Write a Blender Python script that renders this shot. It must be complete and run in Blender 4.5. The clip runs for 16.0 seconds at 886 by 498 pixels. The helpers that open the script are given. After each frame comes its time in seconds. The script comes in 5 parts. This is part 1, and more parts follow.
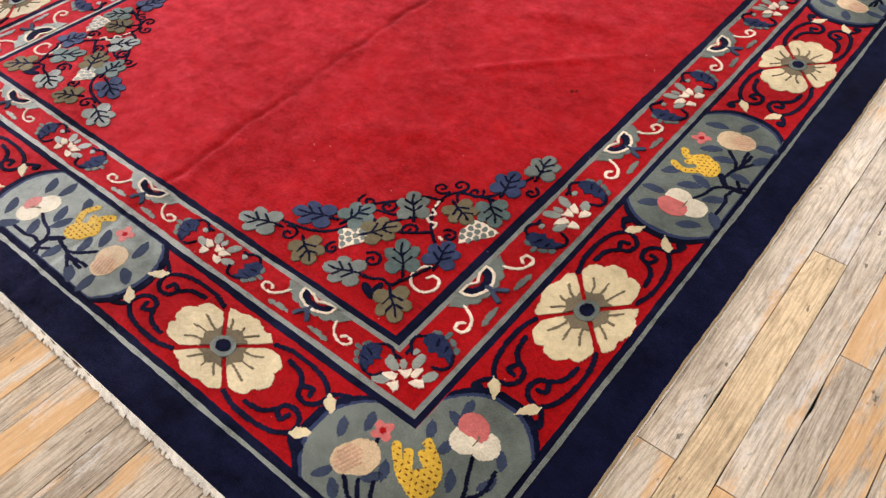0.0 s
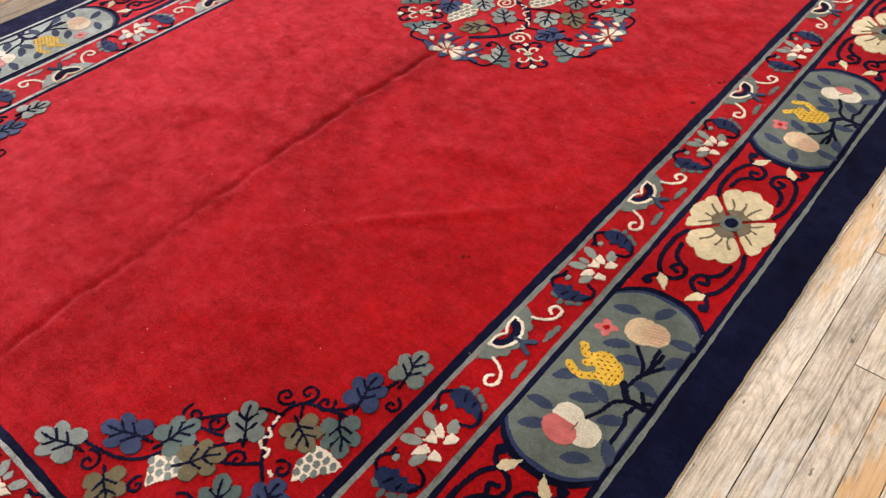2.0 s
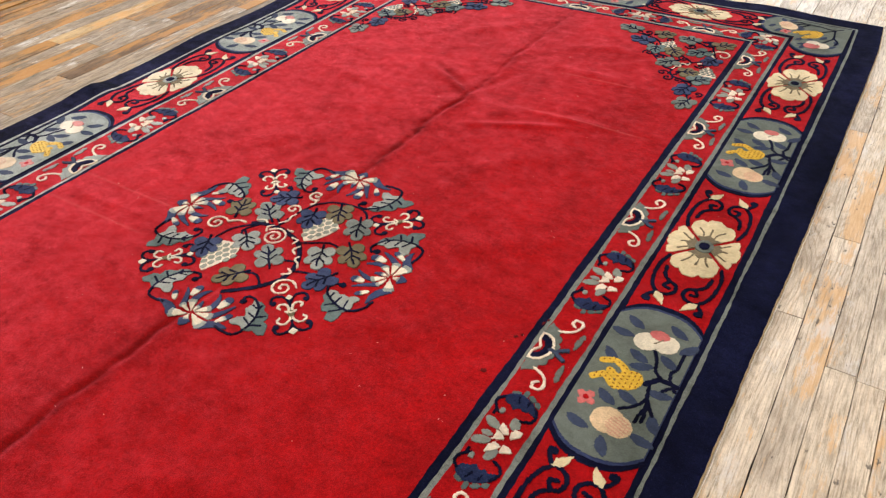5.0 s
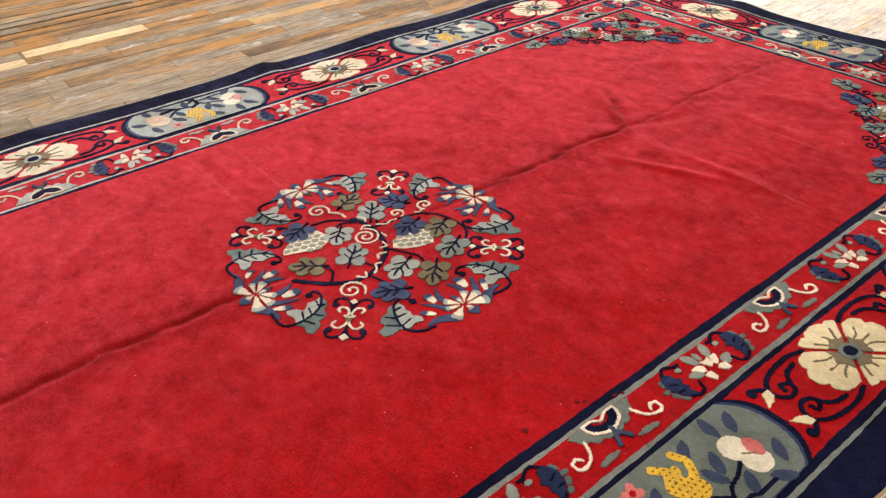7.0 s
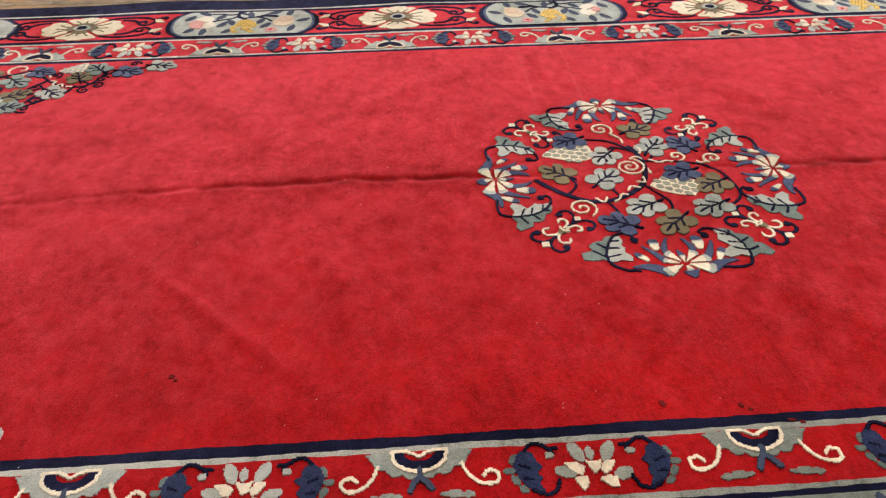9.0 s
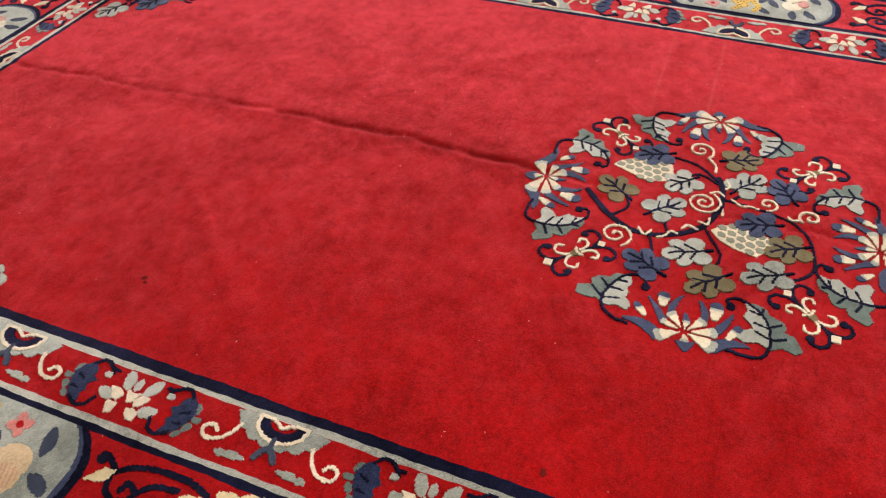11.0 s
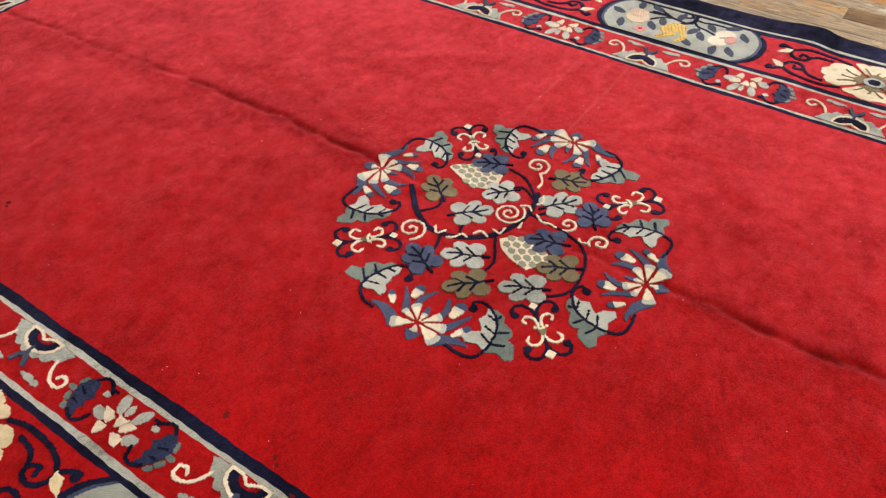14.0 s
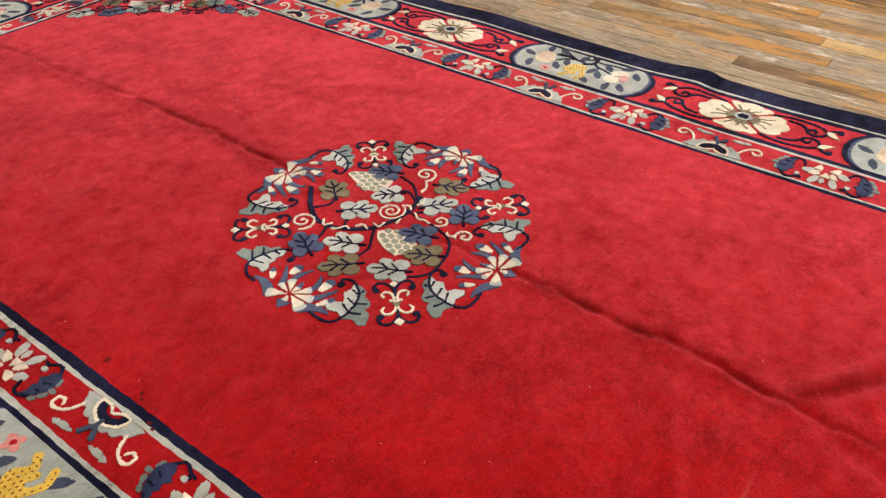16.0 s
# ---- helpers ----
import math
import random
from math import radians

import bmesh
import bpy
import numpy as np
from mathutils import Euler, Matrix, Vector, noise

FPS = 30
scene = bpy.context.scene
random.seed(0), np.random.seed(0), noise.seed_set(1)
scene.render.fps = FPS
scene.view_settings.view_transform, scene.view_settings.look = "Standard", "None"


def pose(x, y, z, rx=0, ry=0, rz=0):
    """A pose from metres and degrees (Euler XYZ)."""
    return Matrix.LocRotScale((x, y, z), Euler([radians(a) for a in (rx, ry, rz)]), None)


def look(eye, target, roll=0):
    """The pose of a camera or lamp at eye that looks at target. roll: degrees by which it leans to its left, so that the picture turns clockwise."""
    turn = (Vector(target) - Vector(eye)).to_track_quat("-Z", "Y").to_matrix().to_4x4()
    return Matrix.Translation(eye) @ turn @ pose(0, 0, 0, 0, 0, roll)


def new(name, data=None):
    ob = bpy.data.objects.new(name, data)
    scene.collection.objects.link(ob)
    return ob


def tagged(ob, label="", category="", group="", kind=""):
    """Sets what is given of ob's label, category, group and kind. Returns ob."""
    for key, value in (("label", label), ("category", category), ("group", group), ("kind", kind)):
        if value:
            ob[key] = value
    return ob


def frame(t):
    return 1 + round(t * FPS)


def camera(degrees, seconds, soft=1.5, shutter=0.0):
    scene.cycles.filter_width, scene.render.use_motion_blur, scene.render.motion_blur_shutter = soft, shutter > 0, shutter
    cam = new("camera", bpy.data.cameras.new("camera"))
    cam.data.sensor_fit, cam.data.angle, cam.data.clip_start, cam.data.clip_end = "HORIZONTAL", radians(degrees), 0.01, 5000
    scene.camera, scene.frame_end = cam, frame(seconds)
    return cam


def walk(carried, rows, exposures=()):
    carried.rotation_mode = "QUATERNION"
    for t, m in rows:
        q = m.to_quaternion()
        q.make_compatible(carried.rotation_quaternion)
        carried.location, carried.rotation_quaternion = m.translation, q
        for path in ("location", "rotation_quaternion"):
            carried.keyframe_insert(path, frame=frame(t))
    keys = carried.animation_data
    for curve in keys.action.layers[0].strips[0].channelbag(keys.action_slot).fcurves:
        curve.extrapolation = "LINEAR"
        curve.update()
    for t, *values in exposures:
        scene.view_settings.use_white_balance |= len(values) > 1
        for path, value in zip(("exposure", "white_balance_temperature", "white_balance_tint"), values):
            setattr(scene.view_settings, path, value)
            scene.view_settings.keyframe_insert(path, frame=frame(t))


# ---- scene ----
cam = camera(60.5, 16.0, 1.25)
PATH = [
    (0, (1.545, -2.743, 1.315), (0.657, -1.71, -0.15), -2.1),
    (0.5, (1.516, -2.55, 1.298), (0.608, -1.535, -0.167), -2.3),
    (1, (1.491, -2.411, 1.303), (0.571, -1.4, -0.156), -2.3),
    (1.5, (1.485, -2.259, 1.32), (0.555, -1.238, -0.126), -2.5),
    (2, (1.474, -2.115, 1.356), (0.548, -1.06, -0.069), -2.1),
    (2.5, (1.444, -1.985, 1.386), (0.53, -0.885, -0.012), -2.3),
    (3, (1.379, -1.842, 1.418), (0.483, -0.681, 0.059), -2.5),
    (3.5, (1.352, -1.706, 1.422), (0.485, -0.486, 0.095), -2.5),
    (4, (1.364, -1.534, 1.408), (0.527, -0.256, 0.117), -2.2),
    (4.2, (1.369, -1.469, 1.404), (0.541, -0.17, 0.129), -2.1),
    (6.3, (1.471, -1.102, 1.334), (0.428, 0.14, 0.165), -0.7),
    (6.5, (1.472, -1.054, 1.305), (0.367, 0.137, 0.14), -0.7),
    (7, (1.537, -0.976, 1.262), (0.269, 0.046, 0.101), -0.9),
    (7.5, (1.678, -0.906, 1.209), (0.27, -0.088, 0.048), -0.9),
    (8, (1.749, -0.844, 1.173), (0.241, -0.253, 0.0), -0.8),
    (8.5, (1.749, -0.759, 1.151), (0.186, -0.413, -0.049), -0.7),
    (9, (1.706, -0.629, 1.127), (0.141, -0.529, -0.115), -0.6),
    (9.2, (1.687, -0.581, 1.124), (0.136, -0.569, -0.138), -0.6),
    (11.3, (1.459, 0.039, 1.19), (0.156, -0.564, -0.201), -1.3),
    (11.5, (1.454, 0.095, 1.186), (0.167, -0.533, -0.21), -1.2),
    (12, (1.463, 0.255, 1.216), (0.212, -0.428, -0.187), -0.9),
    (12.5, (1.429, 0.365, 1.246), (0.209, -0.364, -0.161), -0.7),
    (13, (1.349, 0.468, 1.223), (0.155, -0.302, -0.185), -0.8),
    (13.5, (1.256, 0.57, 1.245), (0.079, -0.227, -0.161), -0.8),
    (14, (1.239, 0.688, 1.276), (0.065, -0.136, -0.118), -0.9),
    (14.5, (1.295, 0.835, 1.324), (0.109, -0.013, -0.045), -0.9),
    (15, (1.3, 0.947, 1.392), (0.081, 0.076, 0.066), -0.7),
    (15.5, (1.276, 1.07, 1.355), (0.031, 0.171, 0.073), -0.4),
    (16, (1.291, 1.164, 1.283), (0.041, 0.24, 0.026), -0.1),
]
# the camera's own exposure and white balance: seconds, stops, kelvin, tint
TONE = ((0.0, 0.26, 5980, 13), (2.0, 0.20, 6050, 13), (4.0, 0.09, 6150, 12), (6.5, 0.07, 6350, 12), (9.0, 0.02, 6600, 11), (12.0, -0.05, 6800, 11), (16.0, -0.05, 6850, 11))
walk(cam, [(t, look(eye, target, roll)) for t, eye, target, roll in PATH], TONE)

# ---- light ----
# A showroom: tall windows beyond the far end, flush ceiling lights overhead.
world = bpy.data.worlds.new("world")
scene.world = world
world.use_nodes = True
wn = world.node_tree.nodes
sky = wn.new("ShaderNodeTexSky")
sky.sky_type, sky.sun_disc = "NISHITA", False
sky.sun_elevation, sky.sun_rotation = radians(35), radians(0)
world.node_tree.links.new(sky.outputs["Color"], wn["Background"].inputs["Color"])
wn["Background"].inputs["Strength"].default_value = 0.06


def area_lamp(name, m, w, h, power, color):
    lamp = bpy.data.lights.new(name, "AREA")
    lamp.shape, lamp.size, lamp.size_y, lamp.energy, lamp.color = "RECTANGLE", w, h, power, color
    ob = new(name, lamp)
    ob.matrix_world = m
    return tagged(ob, "", "lamp", kind="structure")


ROOM = (-6.0, 5.0, -6.0, 7.0)   # inner faces: west, east, south, north
CEIL = 3.6
FLOOR_Z = -0.016
WARM, DAY = (1.0, 0.91, 0.81), (0.86, 0.93, 1.0)
for lx, strong in ((-3.4, 1.9), (-0.4, 0.85), (2.6, 0.62)):
    for ly, power in ((-3.6, 38), (0.2, 54), (4.0, 28)):
        area_lamp("ceiling_lamp", pose(lx, ly, CEIL - 0.07), 1.5, 0.5, power * strong, WARM)
for wx, watts in ((-3.8, 285), (0.2, 110), (3.8, 60)):
    area_lamp("window_daylight", pose(wx, ROOM[3] + 0.02, 1.75, 90, 0, 180), 2.2, 2.1, watts, DAY)
area_lamp("window_daylight", pose(ROOM[0] - 0.02, 4.2, 1.75, 90, 0, -90), 4.0, 2.1, 420, DAY)

# ---- materials ----


def material(name):
    m = bpy.data.materials.new(name)
    m.use_nodes = True
    return m, m.node_tree.nodes, m.node_tree.links, m.node_tree.nodes["Principled BSDF"]


def noise_node(n, l, coord, scale, detail=3.0, rough=0.6, stretch=None):
    t = n.new("ShaderNodeTexNoise")
    t.inputs["Scale"].default_value, t.inputs["Detail"].default_value, t.inputs["Roughness"].default_value = scale, detail, rough
    if stretch:
        mp = n.new("ShaderNodeMapping")
        mp.inputs["Scale"].default_value = stretch
        l.new(coord, mp.inputs["Vector"])
        coord = mp.outputs["Vector"]
    l.new(coord, t.inputs["Vector"])
    return t.outputs["Fac"]


def ramp(n, l, fac, *stops):
    r = n.new("ShaderNodeValToRGB")
    e = r.color_ramp.elements
    while len(e) < len(stops):
        e.new(0.5)
    for el, (pos, col) in zip(e, stops):
        el.position, el.color = pos, (*col, 1) if len(col) == 3 else col
    l.new(fac, r.inputs["Fac"])
    return r.outputs["Color"]


def mix(n, l, a, b, fac, kind="MIX"):
    m = n.new("ShaderNodeMix")
    m.data_type, m.blend_type = "RGBA", kind
    for sock, v in ((m.inputs["Factor"], fac), (m.inputs["A"], a), (m.inputs["B"], b)):
        if hasattr(v, "is_linked"):
            l.new(v, sock)
        elif isinstance(v, tuple):
            sock.default_value = (*v, 1)
        else:
            sock.default_value = v
    return m.outputs["Result"]


def maths(n, l, kind, a, b=0.0, c=0.0):
    m = n.new("ShaderNodeMath")
    m.operation = kind
    for sock, v in zip(m.inputs, (a, b, c)):
        if hasattr(v, "is_linked"):
            l.new(v, sock)
        else:
            sock.default_value = v
    return m.outputs[0]


def fold_shade_and_marks(n, l, co, col):
    """Crease shade put into the pile's colour along the old storage folds: one down the middle, one across it."""
    xyz = n.new("ShaderNodeSeparateXYZ")
    l.new(co, xyz.inputs[0])
    x, y = xyz.outputs["X"], xyz.outputs["Y"]
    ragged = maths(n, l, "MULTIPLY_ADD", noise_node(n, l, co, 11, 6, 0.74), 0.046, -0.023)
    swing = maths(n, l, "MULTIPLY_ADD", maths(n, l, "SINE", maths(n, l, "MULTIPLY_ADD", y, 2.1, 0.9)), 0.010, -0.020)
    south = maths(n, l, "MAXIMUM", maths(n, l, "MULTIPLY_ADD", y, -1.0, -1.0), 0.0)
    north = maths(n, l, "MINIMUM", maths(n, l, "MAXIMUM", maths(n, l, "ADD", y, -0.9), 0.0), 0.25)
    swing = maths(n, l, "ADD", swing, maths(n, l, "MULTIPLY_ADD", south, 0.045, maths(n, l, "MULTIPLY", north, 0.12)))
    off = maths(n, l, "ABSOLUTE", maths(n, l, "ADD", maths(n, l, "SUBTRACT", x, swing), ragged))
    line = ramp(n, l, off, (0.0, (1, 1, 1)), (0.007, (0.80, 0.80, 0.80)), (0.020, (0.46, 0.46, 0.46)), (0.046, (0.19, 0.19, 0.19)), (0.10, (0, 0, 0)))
    # darkest on either side of the middle, broken up along its length
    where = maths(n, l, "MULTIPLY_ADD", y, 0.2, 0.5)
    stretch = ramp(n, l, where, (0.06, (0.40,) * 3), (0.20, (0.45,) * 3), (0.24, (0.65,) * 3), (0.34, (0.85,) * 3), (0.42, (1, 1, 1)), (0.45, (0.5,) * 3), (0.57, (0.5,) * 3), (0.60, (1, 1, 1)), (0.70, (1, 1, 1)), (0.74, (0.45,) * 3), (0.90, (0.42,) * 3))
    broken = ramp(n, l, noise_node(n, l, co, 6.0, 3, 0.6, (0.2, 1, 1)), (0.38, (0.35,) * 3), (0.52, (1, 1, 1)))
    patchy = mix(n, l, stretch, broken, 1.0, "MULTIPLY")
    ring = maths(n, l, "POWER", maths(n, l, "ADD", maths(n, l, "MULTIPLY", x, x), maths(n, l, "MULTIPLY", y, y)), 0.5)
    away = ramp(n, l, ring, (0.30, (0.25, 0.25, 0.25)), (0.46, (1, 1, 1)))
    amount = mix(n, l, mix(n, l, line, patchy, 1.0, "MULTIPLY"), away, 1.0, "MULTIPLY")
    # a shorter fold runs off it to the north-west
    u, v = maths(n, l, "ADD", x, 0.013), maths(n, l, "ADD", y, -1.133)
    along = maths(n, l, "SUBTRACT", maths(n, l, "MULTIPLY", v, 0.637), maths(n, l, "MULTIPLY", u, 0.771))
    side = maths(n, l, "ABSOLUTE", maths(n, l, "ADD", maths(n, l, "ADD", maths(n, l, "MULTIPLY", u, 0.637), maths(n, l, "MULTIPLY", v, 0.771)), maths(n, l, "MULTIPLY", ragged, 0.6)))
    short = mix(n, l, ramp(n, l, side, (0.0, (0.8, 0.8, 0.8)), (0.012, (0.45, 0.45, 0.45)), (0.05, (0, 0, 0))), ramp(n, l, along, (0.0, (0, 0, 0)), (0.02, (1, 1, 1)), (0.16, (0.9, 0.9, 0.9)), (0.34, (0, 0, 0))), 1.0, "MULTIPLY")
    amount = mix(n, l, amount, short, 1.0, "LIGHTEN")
    # the creases' shade, painted as a darker red over their shallow grooves
    shaded = mix(n, l, col, (0.38, 0.36, 0.36), 1.0, "MULTIPLY")
    col = mix(n, l, col, shaded, amount)
    # small dark marks, and thin pale lines straight across the weave
    marks = ramp(n, l, noise_node(n, l, co, 31, 4, 0.75), (0.735, (0, 0, 0)), (0.77, (0.6,) * 3))
    col = mix(n, l, col, mix(n, l, col, (0.42, 0.5, 0.5), 1.0, "MULTIPLY"), marks)
    pale_lines = None
    for y0, x0, x1 in ((-0.195, -0.88, -0.42), (-0.043, -0.88, -0.40), (1.132, 0.24, 0.74), (1.497, 0.24, 0.56)):
        thin = ramp(n, l, maths(n, l, "ABSOLUTE", maths(n, l, "ADD", maths(n, l, "ADD", y, -y0), maths(n, l, "MULTIPLY", ragged, 0.10))), (0.0015, (1, 1, 1)), (0.0055, (0, 0, 0)))
        ends = ramp(n, l, maths(n, l, "MULTIPLY_ADD", x, 0.5, 0.5), (0.5 + 0.5 * x0 - 0.02, (0, 0, 0)), (0.5 + 0.5 * x0 + 0.03, (1, 1, 1)), (0.5 + 0.5 * x1 - 0.03, (1, 1, 1)), (0.5 + 0.5 * x1 + 0.02, (0, 0, 0)))
        one = mix(n, l, thin, ends, 1.0, "MULTIPLY")
        pale_lines = mix(n, l, pale_lines, one, 1.0, "LIGHTEN") if pale_lines else one
    col = mix(n, l, col, mix(n, l, col, (0.62, 0.20, 0.18), 0.16), pale_lines)
    return col, maths(n, l, "MULTIPLY_ADD", amount, -0.85, 1.0)


LEAN = (-0.42, -0.32)   # the pile lies over towards the south-west
DEEP_LEAN = (-0.62, -0.60)   # the longer pile of the paler wools lies flatter


def wool(name, color, sheen=0.25, mottle=0.22, tint=None, fold=False, grain=0.17, dust=0.05, brushed=0.16, ruffle=0.16, soft=0.5, lean=LEAN):
    """Cut wool pile: matt, with a soft sheen, brushed clouds and single tufts; the nap leans this way and that."""
    m, n, l, p = material(name)
    tint = tint or tuple(min(1.0, v * 1.5 + 0.15) for v in color)
    co = n.new("ShaderNodeTexCoord").outputs["Object"]
    cloud = noise_node(n, l, co, 4.0, 5, 0.62, (1, 0.7, 1))
    brush = noise_node(n, l, co, 21, 7, 0.76, (0.75, 1.0, 1))
    tuft = noise_node(n, l, co, 330, 2, 0.6)
    lo, hi = 1 - mottle, 1 + mottle
    a = ramp(n, l, cloud, (0.34, (lo, lo, lo)), (0.5, (1, 1, 1)), (0.66, (hi, hi, hi)))
    b = ramp(n, l, brush, (0.32, (1 - 1.2 * brushed,) * 3), (0.46, (1 - 0.18 * brushed,) * 3), (0.54, (1 + 0.18 * brushed,) * 3), (0.68, (1 + brushed,) * 3))
    c = ramp(n, l, tuft, (0.3, (1 - grain,) * 3), (0.7, (1 + 0.72 * grain,) * 3))
    dapple = ramp(n, l, noise_node(n, l, co, 90, 4, 0.74), (0.34, (1 - 0.75 * grain,) * 3), (0.66, (1 + 0.55 * grain,) * 3))
    color = mix(n, l, color, dapple, 1.0, "MULTIPLY")
    col = mix(n, l, mix(n, l, mix(n, l, color, a, 1.0, "MULTIPLY"), b, 1.0, "MULTIPLY"), c, 1.0, "MULTIPLY")
    fibre = noise_node(n, l, co, 210, 1, 0.5)
    col = mix(n, l, col, tuple(0.5 * v for v in tint), ramp(n, l, fibre, (0.70, (0, 0, 0)), (0.78, (dust, dust, dust))))
    nap = mix(n, l, mix(n, l, a, b, 1.0, "MULTIPLY"), c, 1.0, "MULTIPLY")
    nap = maths(n, l, "MULTIPLY", maths(n, l, "MULTIPLY_ADD", nap, 1.7, -0.7), sheen)
    if fold:
        # the painted crease shade takes sheen away too
        col, sheen_left = fold_shade_and_marks(n, l, co, col)
        nap = maths(n, l, "MULTIPLY", nap, sheen_left)
    l.new(col, p.inputs["Base Color"])
    p.inputs["Roughness"].default_value = 0.95
    p.inputs["Specular IOR Level"].default_value = 0.05
    l.new(maths(n, l, "MINIMUM", maths(n, l, "MAXIMUM", nap, 0.0), 1.0), p.inputs["Sheen Weight"])
    p.inputs["Sheen Roughness"].default_value = soft
    p.inputs["Sheen Tint"].default_value = (*tint, 1)
    bump = n.new("ShaderNodeBump")
    bump.inputs["Strength"].default_value, bump.inputs["Distance"].default_value = 0.5, 0.0030
    high = maths(n, l, "MULTIPLY_ADD", brush, 0.9, maths(n, l, "MULTIPLY", tuft, 0.45))
    l.new(high, bump.inputs["Height"])
    # the nap's own direction wanders about its lean
    stray = n.new("ShaderNodeTexNoise")
    stray.inputs["Scale"].default_value, stray.inputs["Detail"].default_value, stray.inputs["Roughness"].default_value = 16.0, 6.0, 0.75
    l.new(co, stray.inputs["Vector"])
    wander = n.new("ShaderNodeVectorMath")
    wander.operation = "MULTIPLY_ADD"
    l.new(stray.outputs["Color"], wander.inputs[0])
    wander.inputs[1].default_value = (4 * ruffle, 4 * ruffle, 0)
    wander.inputs[2].default_value = (lean[0] - 2 * ruffle, lean[1] - 2 * ruffle, 0)
    geo = n.new("ShaderNodeNewGeometry")
    laid = n.new("ShaderNodeVectorMath")
    laid.operation = "ADD"
    l.new(geo.outputs["Normal"], laid.inputs[0])
    l.new(wander.outputs[0], laid.inputs[1])
    upright = n.new("ShaderNodeVectorMath")
    upright.operation = "NORMALIZE"
    l.new(laid.outputs[0], upright.inputs[0])
    l.new(upright.outputs[0], bump.inputs["Normal"])
    l.new(bump.outputs["Normal"], p.inputs["Normal"])
    return m


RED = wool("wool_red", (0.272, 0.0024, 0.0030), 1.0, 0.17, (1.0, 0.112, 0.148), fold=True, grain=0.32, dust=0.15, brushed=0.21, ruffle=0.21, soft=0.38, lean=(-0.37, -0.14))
NAVY = wool("wool_navy", (0.0028, 0.0037, 0.0170), 0.07, 0.45, (0.42, 0.42, 0.90), grain=0.40, dust=0.06, brushed=0.4)
SAGE = wool("wool_sage", (0.106, 0.126, 0.104), 0.85, tint=(0.91, 0.98, 0.97), lean=DEEP_LEAN)
TEAL = wool("wool_teal", (0.062, 0.090, 0.084), 0.50, tint=(0.80, 0.95, 0.92))
SLATE = wool("wool_slate", (0.023, 0.032, 0.082), 0.28, tint=(0.6, 0.7, 1.0))
LINE = wool("wool_line", (0.110, 0.128, 0.106), 1.0, tint=(0.98, 1.0, 0.97), grain=0.30, brushed=0.3, soft=0.58, lean=DEEP_LEAN)
DEEP = wool("wool_deep_blue", (0.012, 0.018, 0.056), 0.18, tint=(0.5, 0.6, 1.0), grain=0.35)
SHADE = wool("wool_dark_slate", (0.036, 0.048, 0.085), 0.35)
OLIVE = wool("wool_olive", (0.130, 0.108, 0.060), 0.5)
CREAM = wool("wool_cream", (0.575, 0.474, 0.275), 0.85, tint=(1.0, 0.97, 0.90), grain=0.14)
WHITE = wool("wool_white", (0.82, 0.71, 0.55), 0.6, tint=(1.0, 0.97, 0.92), lean=DEEP_LEAN)
IVORY = wool("wool_ivory", (0.64, 0.575, 0.43), 0.8, tint=(1.0, 0.98, 0.94))
PALE = wool("wool_pale_sage", (0.215, 0.238, 0.198), 1.0, tint=(0.95, 0.99, 1.0), lean=DEEP_LEAN)
GOLD = wool("wool_gold", (0.62, 0.385, 0.032), 0.5, tint=(1.0, 0.92, 0.60))
RUST = wool("wool_rust", (0.19, 0.075, 0.012), 0.1)
GRAPE = wool("wool_grape_green", (0.23, 0.248, 0.200), 0.55)
PINK = wool("wool_pink", (0.50, 0.115, 0.105), 0.6, tint=(1.0, 0.86, 0.84))
BLUSH = wool("wool_blush", (0.52, 0.285, 0.185), 0.6, tint=(1.0, 0.94, 0.86))
PEACH = wool("wool_peach", (0.56, 0.405, 0.235), 0.8, tint=(1.0, 0.96, 0.88))
BROWN = wool("wool_brown", (0.150, 0.122, 0.078), 0.4)
COTTON = wool("cotton_fringe", (0.88, 0.83, 0.73), 0.3)
CORD = wool("side_cord", (0.50, 0.39, 0.245), 0.1)

# ---- carpet ----
KNOT = 0.003
BASE = (-1.163, 1.108, -2.321, 2.447)      # centre lines of the main border: west, east, south, north


def bell(v, c, w):
    return np.exp(-(((v - c) / w) ** 2))


# soft wrinkles of the lying carpet: from, to, height, half width
WRINKLES = ((-0.01, 1.13, -0.23, 1.31, -0.008, 0.018), (-0.03, 1.16, -0.25, 1.36, 0.006, 0.040), (0.32, 1.05, 0.08, 1.10, 0.006, 0.040), (-0.02, 1.13, 0.10, 1.42, -0.004, 0.030), (0.30, 0.62, 0.52, 0.90, 0.005, 0.050),
            (0.25, -0.85, 0.62, -0.70, 0.005, 0.045), (-0.55, -1.20, -0.20, -1.00, 0.005, 0.050), (-0.60, 0.35, -0.25, 0.62, 0.004, 0.050), (0.35, -0.25, 0.70, -0.05, 0.004, 0.045), (-0.65, -0.45, -0.45, -0.75, 0.004, 0.040),
            (0.20, 1.55, 0.60, 1.50, 0.006, 0.035), (0.10, 1.75, 0.45, 1.85, 0.005, 0.040), (-0.70, 1.10, -0.35, 1.00, 0.005, 0.045), (0.45, 0.20, 0.75, 0.45, 0.004, 0.050), (-0.35, 1.65, -0.10, 1.95, 0.005, 0.045), (0.15, -1.75, 0.50, -1.45, 0.004, 0.050))


